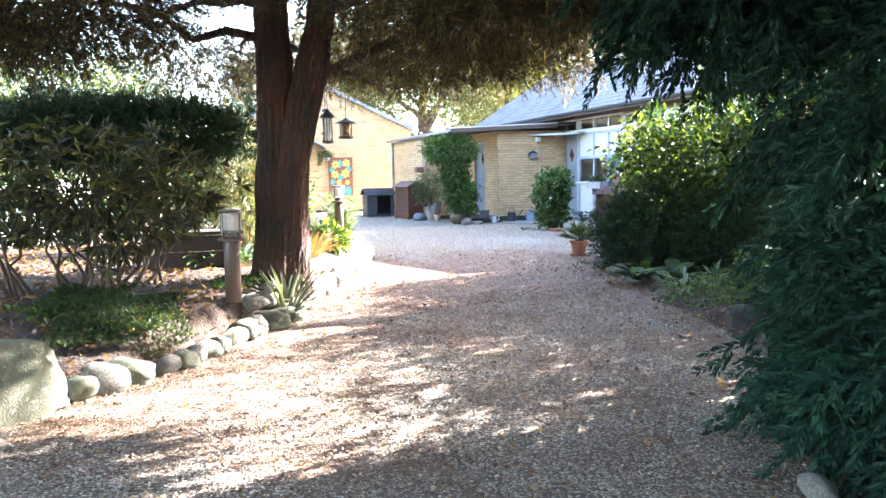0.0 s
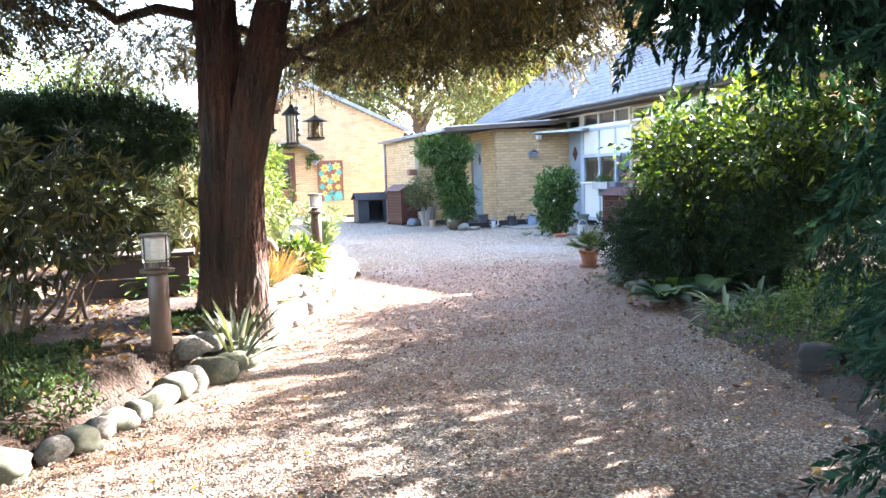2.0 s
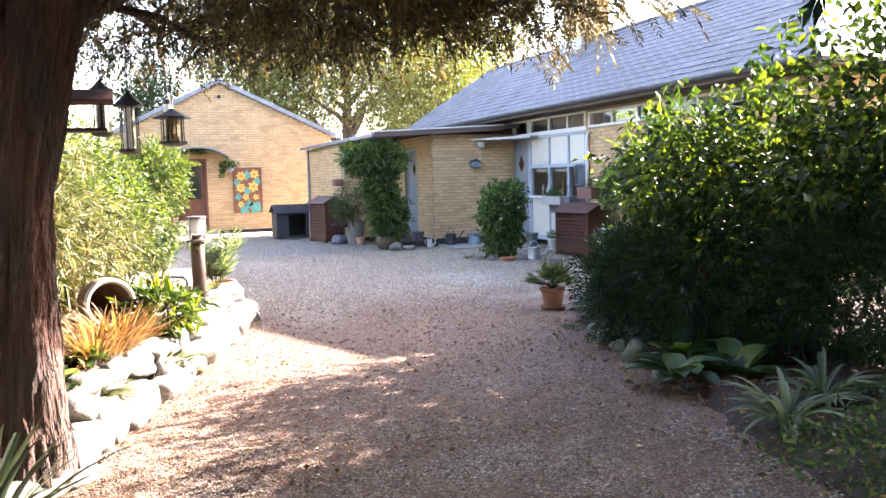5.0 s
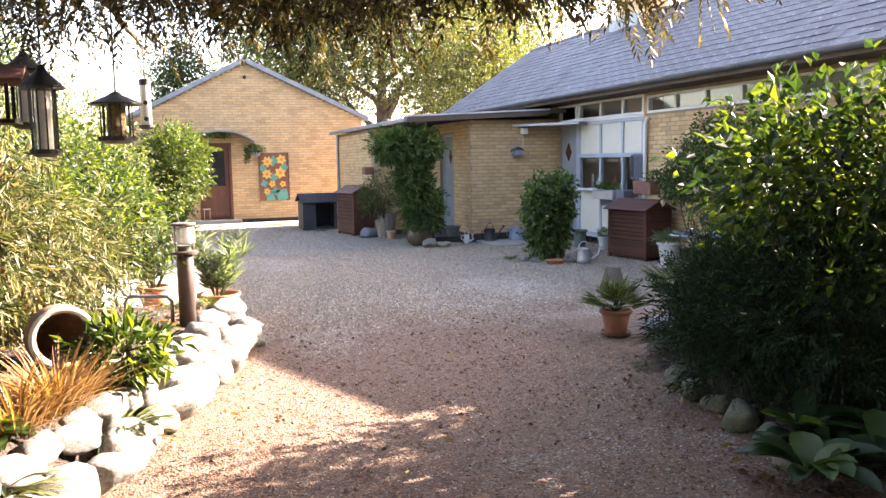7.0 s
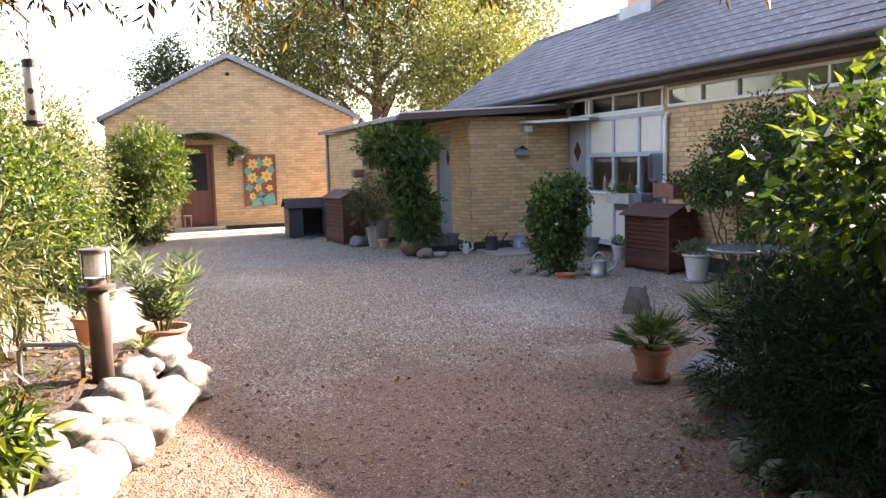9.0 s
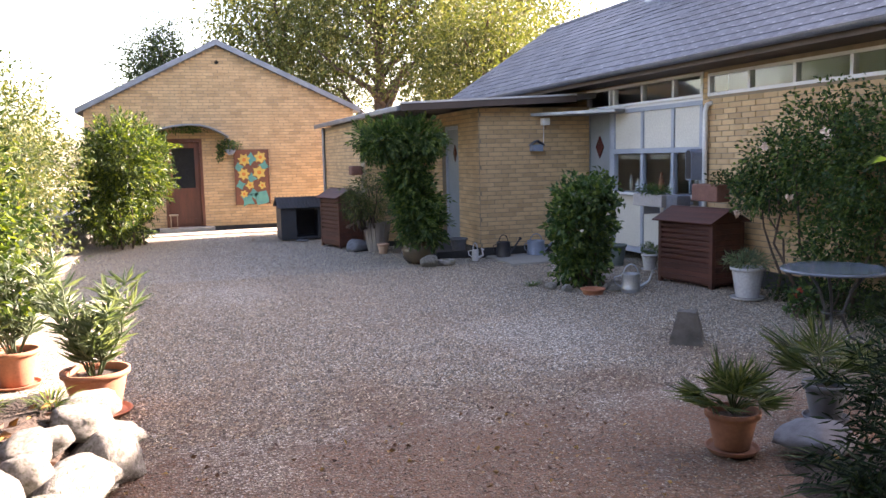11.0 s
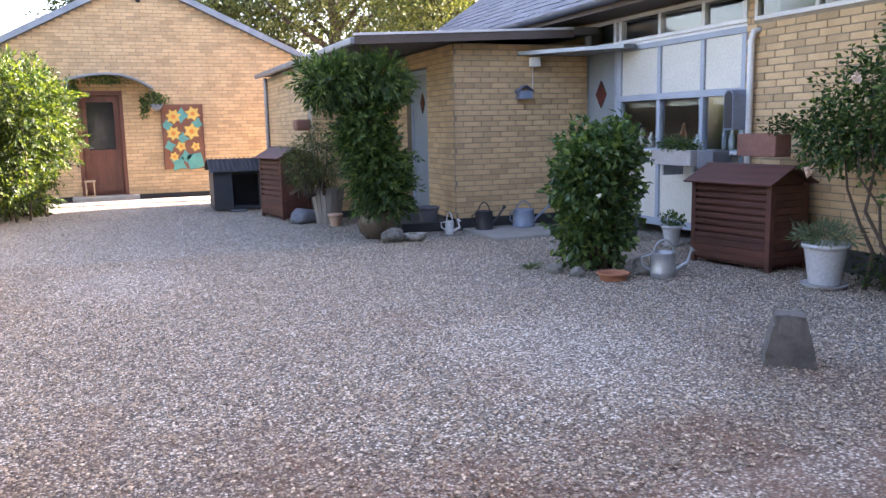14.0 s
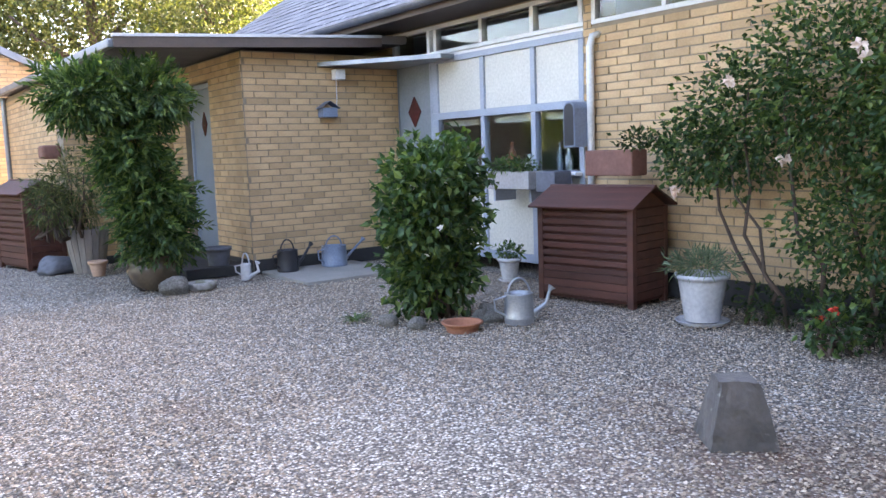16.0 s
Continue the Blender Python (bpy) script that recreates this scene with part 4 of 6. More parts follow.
# conifers on the right of the drive
def conifer(label, blobs, n, x, y):
    T = thing("conifer", x, y, 0.05, label, "conifer", "conifers beside the drive")
    bark_object("trunk", T, [wander((x, y, 0), (x, y, max(b[2] + b[5] for b in blobs) * 0.9), 6, 0.03, 0.09, 0.02)], BARK)
    p, o = blob_points(blobs, n // 12, 0.6, 0.25)
    k = p[:, 2] > 0.12
    p, o = np.repeat(p[k], 12, 0), np.repeat(o[k], 12, 0)
    frond = np.repeat(rng.normal(0, 0.35, (len(p) // 12, 3)), 12, 0) + o * np.array([1, 1, 0.3]) + np.array([0, 0, -0.35])
    along = np.tile(np.linspace(0, 1, 12), len(p) // 12)[:, None]
    p = p + unit(frond) * along * 0.3 + np.array([0, 0, -0.16]) * along ** 2 + rng.normal(0, 0.02, p.shape)
    ax = unit(frond) * 0.8 + rng.normal(0, 0.42, p.shape) + np.array([0, 0, -0.45]) * (0.5 + along)
    P, A = sprays(p, ax, 0.15, 6, 0.55)
    at(leaves("foliage", P, A, 0.052, 0.022, LEAF_THUJA, None), T)
    return T


conifer("dense dark green thuja reaching down to the ground", [(3.97, 4.58, 0.7, 0.95, 0.9, 0.75), (3.6, 4.25, 0.4, 0.62, 0.65, 0.5), (3.78, 4.68, 1.8, 0.94, 0.86, 0.95), (3.7, 4.7, 3.2, 0.95, 0.9, 1.15), (3.3, 5.4, 2.8, 0.8, 0.5, 0.6), (3.8, 4.7, 4.2, 0.65, 0.65, 0.85), (3.1, 6.3, 2.7, 0.5, 0.4, 0.4), (2.95, 5.9, 2.5, 0.5, 0.4, 0.4), (3.3, 6.05, 2.35, 0.45, 0.4, 0.36), (3.05, 4.4, 0.45, 0.5, 0.6, 0.5), (2.95, 3.85, 0.5, 0.45, 0.5, 0.5)], 31000, 3.85, 4.7)
conifer("tall dark green thuja at the drive's mouth", [(3.6, 2.9, 1.0, 0.9, 0.9, 1.2), (3.6, 2.9, 2.8, 0.9, 0.9, 1.3), (3.7, 2.9, 4.4, 0.7, 0.7, 1.2)], 5000, 3.6, 2.9)

# kept thin so that it breaks the sun into dapples on the drive
conifer("sparse thuja beside the dense one, added to dapple the sun", [(4.55, 6.1, 0.95, 0.7, 0.65, 0.95)], 800, 4.55, 6.1)

# shrubs on the right
# the lump at x 8.0 is hidden behind the others, raised to shade the drive
shrub("shrub", "tall leafy shrub, yellow-green on top and dark within", [(6.1, 10.3, 1.3, 0.9, 1.2, 0.85), (6.9, 9.3, 1.55, 1.2, 1.3, 1.1), (8.0, 9.2, 2.5, 0.8, 1.2, 1.0), (5.6, 10.9, 1.35, 0.5, 0.6, 0.55), (7.4, 10.7, 1.2, 0.9, 0.8, 0.58), (6.6, 11.5, 1.22, 0.55, 0.5, 0.42)], 19000, 0.1, 0.058, LEAF_SUNNY, stems=22, z0=0.08, inner=0.35, lump=0.34)
shrub("shrub", "dark feathery low juniper spreading over the stones", [(5.6, 10.6, 0.5, 0.75, 0.9, 0.5), (6.2, 9.3, 0.55, 0.9, 0.9, 0.55), (5.9, 11.6, 0.45, 0.6, 0.6, 0.45), (6.6, 11.2, 0.7, 0.7, 0.9, 0.6)], 7000, 0.064, 0.014, LEAF_YEW, stems=6, z0=0.08, pairs=5, spray=0.2)
# the last two lumps lie out of view, added to shade the drive
shrub("shrub", "dark leafy shrub with scattered pale leaves", [(6.6, 7.6, 0.9, 1.1, 1.0, 0.9), (6.0, 6.5, 0.9, 1.1, 0.9, 0.9), (7.8, 8.4, 1.6, 1.2, 1.2, 1.1), (7.3, 6.6, 1.8, 1.2, 1.2, 1.2), (6.8, 8.2, 2.25, 0.9, 0.8, 0.95), (6.2, 7.0, 2.15, 0.8, 0.8, 0.85)], 14500, 0.1, 0.056, LEAF_SUNNY, stems=26, z0=0.08, inner=0.45, lump=0.4)

# left bed: rhododendron, clipped yew, pale bamboo, shrubs
shrub("rhododendron", "open rhododendron bush with brownish green leaves on bare stems", [(-0.9, 9.2, 1.25, 0.75, 0.8, 0.5), (-0.15, 9.8, 1.2, 0.55, 0.6, 0.45), (-1.8, 9.0, 1.2, 0.7, 0.8, 0.55), (-0.6, 8.7, 0.95, 0.6, 0.5, 0.4)], 640, 0.13, 0.036, LEAF_RHODO, "shrub", stems=26, droop=0.35, whorl=7)
shrub("yew", "dark clipped yew with a flat spreading crown", [(-0.3, 11.2, 1.75, 0.95, 0.8, 0.32), (-1.3, 11.5, 1.8, 0.8, 0.8, 0.36)], 8000, 0.052, 0.014, LEAF_YEW, "shrub", stems=5, pairs=5, spray=0.14)
shrub("shrub", "dense dark evergreen shrubs behind the raised bed", [(-1.6, 14.6, 1.0, 1.2, 0.8, 1.0), (-3.4, 14.4, 1.3, 1.3, 0.8, 1.4), (-5.4, 13.6, 1.4, 1.4, 0.8, 1.5), (-7.4, 12.4, 1.4, 1.4, 0.9, 1.5), (-0.4, 14.9, 0.8, 0.7, 0.6, 0.8), (-4.2, 11.6, 1.2, 1.0, 0.8, 1.3)], 21000, 0.13, 0.07, LEAF_DARK, stems=10, z0=0, inner=0.6)
shrub("bamboo", "pale yellow-green arching bamboo clump", [(0.8, 13.2, 0.95, 0.55, 0.7, 0.65), (0.45, 12.6, 1.0, 0.5, 0.55, 0.7), (1.1, 14.0, 0.8, 0.4, 0.4, 0.5), (0.6, 12.9, 1.6, 0.4, 0.5, 0.3)], 900, 0.14, 0.016, LEAF_BAMBOO, "bamboo", stems=70, droop=0.75, stem_mat=STRAW, lump=0.4, inner=0.25, pairs=4, spray=0.28)
shrub("shrub", "bright yellow-green shrub lit by the sun", [(1.3, 15.6, 0.95, 0.5, 0.6, 0.6), (1.0, 16.6, 1.2, 0.7, 0.7, 0.8), (0.6, 14.9, 1.3, 0.6, 0.7, 0.75)], 9500, 0.07, 0.04, LEAF_GREEN, stems=8, z0=0, inner=0.3)
shrub("shrub", "pale variegated shrub over a stone edge", [(1.0, 19.0, 1.1, 0.8, 0.9, 0.9), (0.5, 20.6, 1.2, 0.9, 1.0, 0.95), (0.3, 22.4, 0.9, 0.6, 0.8, 0.65), (-0.4, 18.0, 1.4, 1.0, 1.2, 1.1), (0.75, 23.4, 1.6, 0.75, 0.9, 0.7), (0.5, 22.0, 2.3, 0.8, 0.9, 0.7), (0.3, 24.5, 1.6, 0.9, 1.2, 1.0)], 24000, 0.07, 0.035, LEAF_LIGHT, stems=8, z0=0, inner=0.3)
shrub("wisteria", "dark green wisteria shrub beside the outbuilding door", [(1.95, 25.2, 1.75, 0.62, 0.8, 0.55), (2.1, 26.2, 1.3, 0.5, 0.6, 0.6), (1.6, 25.4, 1.1, 0.5, 0.7, 0.8), (1.75, 26.6, 0.5, 0.4, 0.6, 0.5)], 2300, 0.08, 0.035, LEAF_GREEN, "shrub", stems=7, z0=0, pairs=6, spray=0.28)


def fern_like(name, label, x, y, r, n, ln, wd, mat, category, rise=0.7, z=None, parts=7):
    """A tuft of long arching blades from one crown; every blade has a bend."""
    z = bed_z(x, y) if z is None else z
    T = thing(name, x, y, z, label, category)
    V, F = [], []
    for i in range(n):
        a, e = rng.uniform(0, 6.28), rise * rng.uniform(0.6, 1.35)
        L, w = ln * rng.uniform(0.65, 1.15), wd * rng.uniform(0.7, 1.2)
        d, s = np.array([math.cos(a), math.sin(a), 0]), np.array([-math.sin(a), math.cos(a), 0])
        p, up = np.array([x, y, z]) + d * r * rng.random(), e
        k0 = len(V)
        for k in range(parts):
            q = k / (parts - 1)
            ww = w * (0.5 + 1.2 * q) * (1 - q ** 3) if k < parts - 1 else 0.0008
            V += [tuple(p - s * ww / 2), tuple(p + np.array([0, 0, -ww * 0.22])), tuple(p + s * ww / 2)]
            p = p + (d * math.cos(up) + np.array([0, 0, math.sin(up)])) * L / parts
            up -= 1.15 / parts * (1.4 if rise < 1 else 0.7)
        for k in range(parts - 1):
            j = k0 + 3 * k
            F += [(j, j + 1, j + 4, j + 3), (j + 1, j + 2, j + 5, j + 4)]
    if category in ("hosta", "yucca"):
        per, nf = parts * 3, (parts - 1) * 2
        for i in range(n):
            at(np_mesh("leaf", V[i * per:(i + 1) * per], np.array(F[i * nf:(i + 1) * nf]) - i * per, mat, smooth=True), T)
    else:
        at(np_mesh("foliage", V, F, mat, kind="stuff"), T)
    return T


# background trees beyond the buildings
def far_tree(label, x, y, h, r, n, mat, seed_blobs=9, leaf=0.22, low=0.35):
    T = thing("tree", x, y, 0, label, "tree", "trees behind the buildings")
    strands = [wander((x, y, 0), (x, y, h * 0.85), 7, 0.08, r * 0.07, r * 0.015)]
    blobs = []
    for i in range(seed_blobs):
        a, q = i * 2.4, low + (0.95 - low) * (i / seed_blobs)
        c = (x + r * 0.62 * math.cos(a) * (1.15 - q * 0.6), y + r * 0.62 * math.sin(a) * (1.15 - q * 0.6), h * q + h * 0.08)
        blobs.append((*c, r * 0.5, r * 0.5, h * 0.16))
        strands.append(wander((x, y, h * (q - 0.12)), c, 4, 0.12, r * 0.03, r * 0.008))
    bark_object("trunk", T, strands, TWIG)
    p, o = blob_points(blobs, n, 0.3, 0.4)
    at(leaves("crown", p, o + rng.normal(0, 0.7, p.shape) + np.array([0, 0, -0.3]), leaf, leaf * 0.55, mat, None), T)
    return T


far_tree("broad birch-like tree with thin olive foliage", 11.0, 42, 10.5, 5.0, 30000, LEAF_TREE, 20, 0.17)
far_tree("tall olive green deciduous tree", 17.0, 44, 11.0, 5.0, 24000, LEAF_TREE, 18, 0.17)
far_tree("tall olive green deciduous tree", 7.5, 46, 9.0, 4.2, 22000, LEAF_TREE, 18, 0.17)
far_tree("tall olive green deciduous tree", 13.5, 37, 6.5, 3.0, 18000, LEAF_TREE, 16, 0.14)
far_tree("small dark green tree behind the gable", 2.4, 44, 6.4, 1.8, 12000, LEAF_DARK, 12, 0.13)
far_tree("garden tree beyond the raised bed", -5.0, 22, 5.2, 2.6, 14000, LEAF_GREEN, 14, 0.1)
far_tree("garden tree beyond the raised bed", -2.2, 27, 4.4, 2.2, 13000, LEAF_GREEN, 13, 0.1)
far_tree("garden tree beyond the raised bed", -6.5, 14, 5.0, 2.6, 14000, LEAF_DARK, 13, 0.1)
far_tree("garden tree beyond the raised bed", -9.0, 26, 7.0, 3.5, 14000, LEAF_TREE, 13, 0.14)
# trees out of view, added to cut the sky light on the drive
for x, y, h, r in ((-6.0, 2.0, 7.5, 3.2), (-3.0, -5.5, 8.5, 3.6), (3.0, -7.5, 9.0, 4.0), (8.5, -3.5, 8.5, 3.6), (10.5, 2.0, 7.0, 2.8)):
    far_tree("unseen leafy tree added round the drive's mouth to block sky light", x, y, h, r, 17000, LEAF_DARK, 20, 0.26)

# never in view; its high crown is added to shade the left bed
far_tree("unseen tall tree east of the drive, added to shade the bed", 12.2, 10.4, 12.0, 3.4, 22000, LEAF_DARK, 20, 0.24, 0.63)


# ---- stones ----
def rock_mesh(seed, flat=0.75):
    bm = bmesh.new()
    bmesh.ops.create_icosphere(bm, subdivisions=3, radius=1.0)
    rs = random.Random(seed)
    cuts = [(Vector((rs.gauss(0, 1), rs.gauss(0, 1), rs.gauss(0, 1))).normalized(), rs.uniform(0.62, 0.9)) for _ in range(9)]
    for v in bm.verts:
        q = v.co * 0.9 + Vector((seed * 3.1, seed * 1.7, 0))
        v.co *= 1 + 0.3 * noise.noise(q) + 0.22 * noise.noise(q * 2.6) + 0.15 * noise.noise(q * 6) + 0.07 * noise.noise(q * 13)
        m = max(abs(v.co.x), abs(v.co.y), abs(v.co.z))
        v.co *= 1 - 0.35 * max(0.0, m - 0.82)
        for d, h in cuts[:6]:
            over = v.co.dot(d) - h
            if over > 0:
                v.co -= d * over * 0.9
        v.co *= 1.1
        v.co.z *= flat
    for f in bm.faces:
        f.smooth = True
    me = bpy.data.meshes.new("stone")
    bm.to_mesh(me)
    bm.free()
    me.materials.append(ROCK)
    return me


ROCKS = [rock_mesh(i, 0.7 + 0.08 * (i % 3)) for i in range(7)]
MOSS = surf("mossy_stone", (0.15, 0.15, 0.11), (0.09, 0.1, 0.07), 3, 30, 0.95, bump=0.5, dist=0.01, spots=((0.26, 0.25, 0.22), 8.0, 0.62))
MOSSY = []
for me in ROCKS:
    me = me.copy()
    me.materials[0] = MOSS
    MOSSY.append(me)


def stone_row(name, label, spots, parent_at, mat=None):
    T = thing(name, *parent_at, label, "stone wall")
    for i, (x, y, z, r) in enumerate(spots):
        ob = new("stone", (MOSSY if mat is not None or (y < 9.2 and i % 2) else ROCKS)[i % 7])
        ob.parent = T
        ob.matrix_basis = T.matrix_basis.inverted() @ pose(x, y, z, rng.uniform(-20, 20), rng.uniform(-20, 20), rng.uniform(0, 360)) @ Matrix.Diagonal((r * rng.uniform(0.9, 1.3), r * rng.uniform(0.8, 1.1), r * rng.uniform(0.8, 1.05), 1))
    return T


spots = []
y = 6.55
while y < 14.05:
    x = float(edge_x(LEFT_EDGE, y))
    r = rng.uniform(0.14, 0.19) if y > 11.6 else rng.uniform(0.11, 0.16) if y > 8.2 else rng.uniform(0.08, 0.12)
    spots.append((x - 0.08 + rng.normal(0, 0.02), y, r * 0.6, r))
    if y > 8.4:
        k = rng.uniform(0.7, 0.95)
        spots.append((x - 0.2 + rng.normal(0, 0.03), y + r * 0.7, 0.13 + r * 0.8, r * k))
    y += r * 1.5
for i in range(3):
    spots.append((2.05 - 0.28 * i, 14.2 + rng.normal(0, 0.03), 0.1, 0.16))
stone_row("stone_wall", "dry wall of pale rounded field stones holding the bed", spots, (1.2, 10.5, 0))
spots = [(float(edge_x(RIGHT_EDGE, y)) + 0.08, y, 0.04, rng.uniform(0.07, 0.12)) for y in np.arange(9.8, 11.6, 0.3)]
stone_row("stone_edging", "row of mossy field stones along the shrubs", spots, (4.9, 11, 0), MOSSY)
spots = [(0.62 + 0.045 * k - 0.1 * (k % 2) - 0.12 * j, 24.2 + 0.24 * k, 0.1 + 0.2 * j, 0.15) for k in range(13) for j in range(3)]
stone_row("stone_wall", "white stone retaining wall beyond the shrubs", spots, (0.9, 25.6, 0))


def lone_stone(name, label, x, y, z, r, mat=None, k=0, sz=1.0):
    ob = new(name, ROCKS[k].copy() if mat else ROCKS[k])
    if mat:
        ob.data.materials[0] = mat
    ob.matrix_basis = pose(x, y, z, 0, 0, 40 * k) @ Matrix.Diagonal((r, r * 0.85, r * sz, 1))
    return tagged(ob, label, "stone")


SLATEROCK = surf("blue_grey_stone", (0.14, 0.148, 0.17), (0.085, 0.09, 0.105), 3, 30, 0.7, bump=0.4)
DARKROCK = surf("dark_stone", (0.02, 0.02, 0.022), (0.013, 0.013, 0.013), 4, 30, 0.9, bump=0.4)
lone_stone("boulder", "large mossy grey boulder at the bed's corner", -0.95, 6.4, 0.18, 0.29, MOSS, 1, 1.1)
lone_stone("boulder", "smooth blue-grey stone lying beside the palm", 5.9, 12.66, 0.07, 0.22, SLATEROCK, 0, 0.5)
lone_stone("boulder", "dark rounded stone under the shrubs", 4.1, 7.0, 0.1, 0.13, DARKROCK, 3, 1.2)
lone_stone("rock", "pale angular rock beside the dark pot", 6.2, 20.5, 0.07, 0.12, None, 4)
lone_stone("rock", "long grey rock before the cabinet", 5.68, 22.95, 0.08, 0.22, SLATEROCK, 5, 0.7)
lone_stone("rock", "small grey stone at the edge of the drive", 2.28, 4.15, 0.05, 0.08, None, 6)
for i, (x, y) in enumerate([(7.0, 17.72), (7.45, 17.6), (7.62, 17.72), (6.9, 17.95), (7.5, 17.5)]):
    lone_stone("rock", "small rough stone at the rose's foot", x, y, 0.03, 0.07, None, i)
bm = lathe(bmesh.new(), [(0.1, 0), (0.13, 0.02), (0.135, 0.07), (0.11, 0.08), (0.09, 0.05), (0.01, 0.045)], 20)
bowl = part("stone_bowl", bm, ROCK, smooth=True)
bowl.matrix_basis = pose(6.48, 20.55, 0)
tagged(bowl, "low grey stone bowl on the gravel", "bowl")

# weathered stone block, a cut-off pyramid
bm = bmesh.new()
bmesh.ops.create_cube(bm, size=1.0)
bmesh.ops.subdivide_edges(bm, edges=bm.edges[:], cuts=7, use_grid_fill=True)
for v in bm.verts:
    q = v.co.z + 0.5
    s = 0.27 * (1 - q) + 0.15 * q
    v.co = Vector((v.co.x * s, v.co.y * s, q * 0.265))
    v.co += Vector((1, 1, 0.5)) * 0.012 * noise.noise(v.co * 22)
block = part("stone_block", bm, surf("weathered_stone", (0.13, 0.115, 0.1), (0.075, 0.068, 0.06), 6, 50, 0.95, bump=0.6, dist=0.008, spots=((0.26, 0.25, 0.22), 9.0, 0.64)))
block.matrix_basis = pose(6.73, 15.02, 0, 0, 0, -39)
tagged(block, "weathered stone block shaped as a cut-off pyramid", "stone block")


# ---- bollard lamps ----
POSTBROWN = surf("brown_painted_metal", (0.05, 0.032, 0.025), (0.075, 0.05, 0.04), 5, 60, 0.5, bump=0.1)
CLEAR = glass_mat("lamp_glass", (0.95, 0.96, 0.95))
FROST = surf("frosted_diffuser", (0.75, 0.74, 0.7), (0.65, 0.64, 0.6), 4, 40, 0.4, bump=0)


def bollard(x, y, z, h, label):
    T = thing("bollard_lamp", x, y, z, label, "garden lamp", "bollard lamps along the bed")
    part("pole", lathe(bmesh.new(), [(0.062, -0.02), (0.062, h - 0.26), (0.058, h - 0.25), (0.058, h - 0.235)], 20, close=True), POSTBROWN, T, smooth=True)
    part("collar", lathe(bmesh.new(), [(0.05, h - 0.234), (0.1, h - 0.228), (0.102, h - 0.21), (0.05, h - 0.2), (0.05, h - 0.165)], 24, close=True), POSTBROWN, T)
    lan = part("lantern", lathe(bmesh.new(), [(0.08, h - 0.164), (0.084, h - 0.155), (0.084, h - 0.015), (0.08, h - 0.012)], 24), CLEAR, T, "clear ribbed glass lantern")
    part("diffuser", lathe(bmesh.new(), [(0.05, h - 0.15), (0.058, h - 0.14), (0.058, h - 0.03), (0.05, h - 0.02)], 16, close=True), FROST, lan)
    part("cap", lathe(bmesh.new(), [(0.09, h - 0.011), (0.092, h - 0.004), (0.09, h + 0.006), (0.02, h + 0.012)], 24, close=True), POSTBROWN, T)
    for k in range(4):
        a = math.pi / 4 + k * math.pi / 2
        part("bar", tube(bmesh.new(), [(0.089 * math.cos(a), 0.089 * math.sin(a), h - 0.2), (0.089 * math.cos(a), 0.089 * math.sin(a), h)], 0.005, 6), POSTBROWN, T)
    return T


bollard(0.31, 8.22, 0.3, 0.69, "brown bollard lamp with a glass lantern under the tree")
bollard(1.92, 13.08, 0.3, 0.8, "brown bollard lamp with a sunlit glass lantern")


# ---- pots and plants ----
def pot(name, label, x, y, r, h, mat, z=0.0, saucer=True, rim=0.035, category="plant pot", soil=True):
    T = thing(name, x, y, z, label, category)
    t = 0.012
    z0 = 0.02 if saucer else 0.0
    part("pot_body", lathe(bmesh.new(), [(r * 0.68, z0), (r * 0.7, z0 + 0.005), (r * 0.95, z0 + h - rim - 0.012), (r * 0.96, z0 + h - rim), (r + 0.012, z0 + h - rim + 0.004), (r + 0.014, z0 + h), (r - t * 0.3, z0 + h), (r - t * 1.4, z0 + h - rim), (r * 0.85, z0 + h - 0.07)], 28), mat, T, smooth=True)
    if soil:
        part("soil", lathe(bmesh.new(), [(0.01, z0 + h - 0.05), (r * 0.9, z0 + h - 0.055), (r * 0.9, z0 + h - 0.045), (0.01, z0 + h - 0.035)], 20, close=True), SOIL, T)
    if saucer:
        part("saucer", lathe(bmesh.new(), [(r * 0.95, 0.0), (r * 1.08, 0.025), (r * 1.02, 0.027), (r * 0.9, 0.012), (0.01, 0.011)], 28), mat, T)
    return T


def fan_palm(T, x, y, z, n, stalk, blade):
    """Fan leaves on stalks out of the pot."""
    strands, P, A = [], [], []
    for i in range(n):
        a, e = i * 2.4, 0.35 + 0.95 * rng.random()
        d = np.array([math.cos(a) * math.cos(e), math.sin(a) * math.cos(e), math.sin(e)])
        tip = np.array([x, y, z]) + d * stalk * rng.uniform(0.6, 1.15)
        strands.append(([(x, y, z), tuple((np.array([x, y, z]) + tip) / 2 + [0, 0, 0.02]), tuple(tip)], [0.006, 0.005, 0.004]))
        s = np.cross(d, [0, 0, 1.0])
        s /= np.linalg.norm(s)
        u = np.cross(s, d)
        for k in range(13):
            g = -1.25 + 2.5 * k / 12
            P.append(tip)
            A.append(d * math.cos(g) + s * math.sin(g) + u * 0.12 - np.array([0, 0, 0.25]))
    bark_object("stalk", T, strands, LEAF_PALM, 5)
    at(leaves("fan_leaf", np.array(P), np.array(A), blade, 0.013, LEAF_PALM, None, fold=0.3), T)


OLDTERRA = surf("old_terracotta", (0.25, 0.11, 0.065), (0.18, 0.08, 0.05), 6, 50, 0.9, bump=0.2)
T = pot("potted_palm", "small fan palm in a brown terracotta pot with saucer", 5.49, 12.84, 0.13, 0.2, OLDTERRA)
fan_palm(T, 5.49, 12.84, 0.2, 26, 0.17, 0.18)
T = pot("potted_palm", "small fan palm in a dark pot beside the shrubs", 6.3, 13.05, 0.12, 0.2, SLATEROCK)
fan_palm(T, 6.3, 13.05, 0.2, 20, 0.24, 0.24)


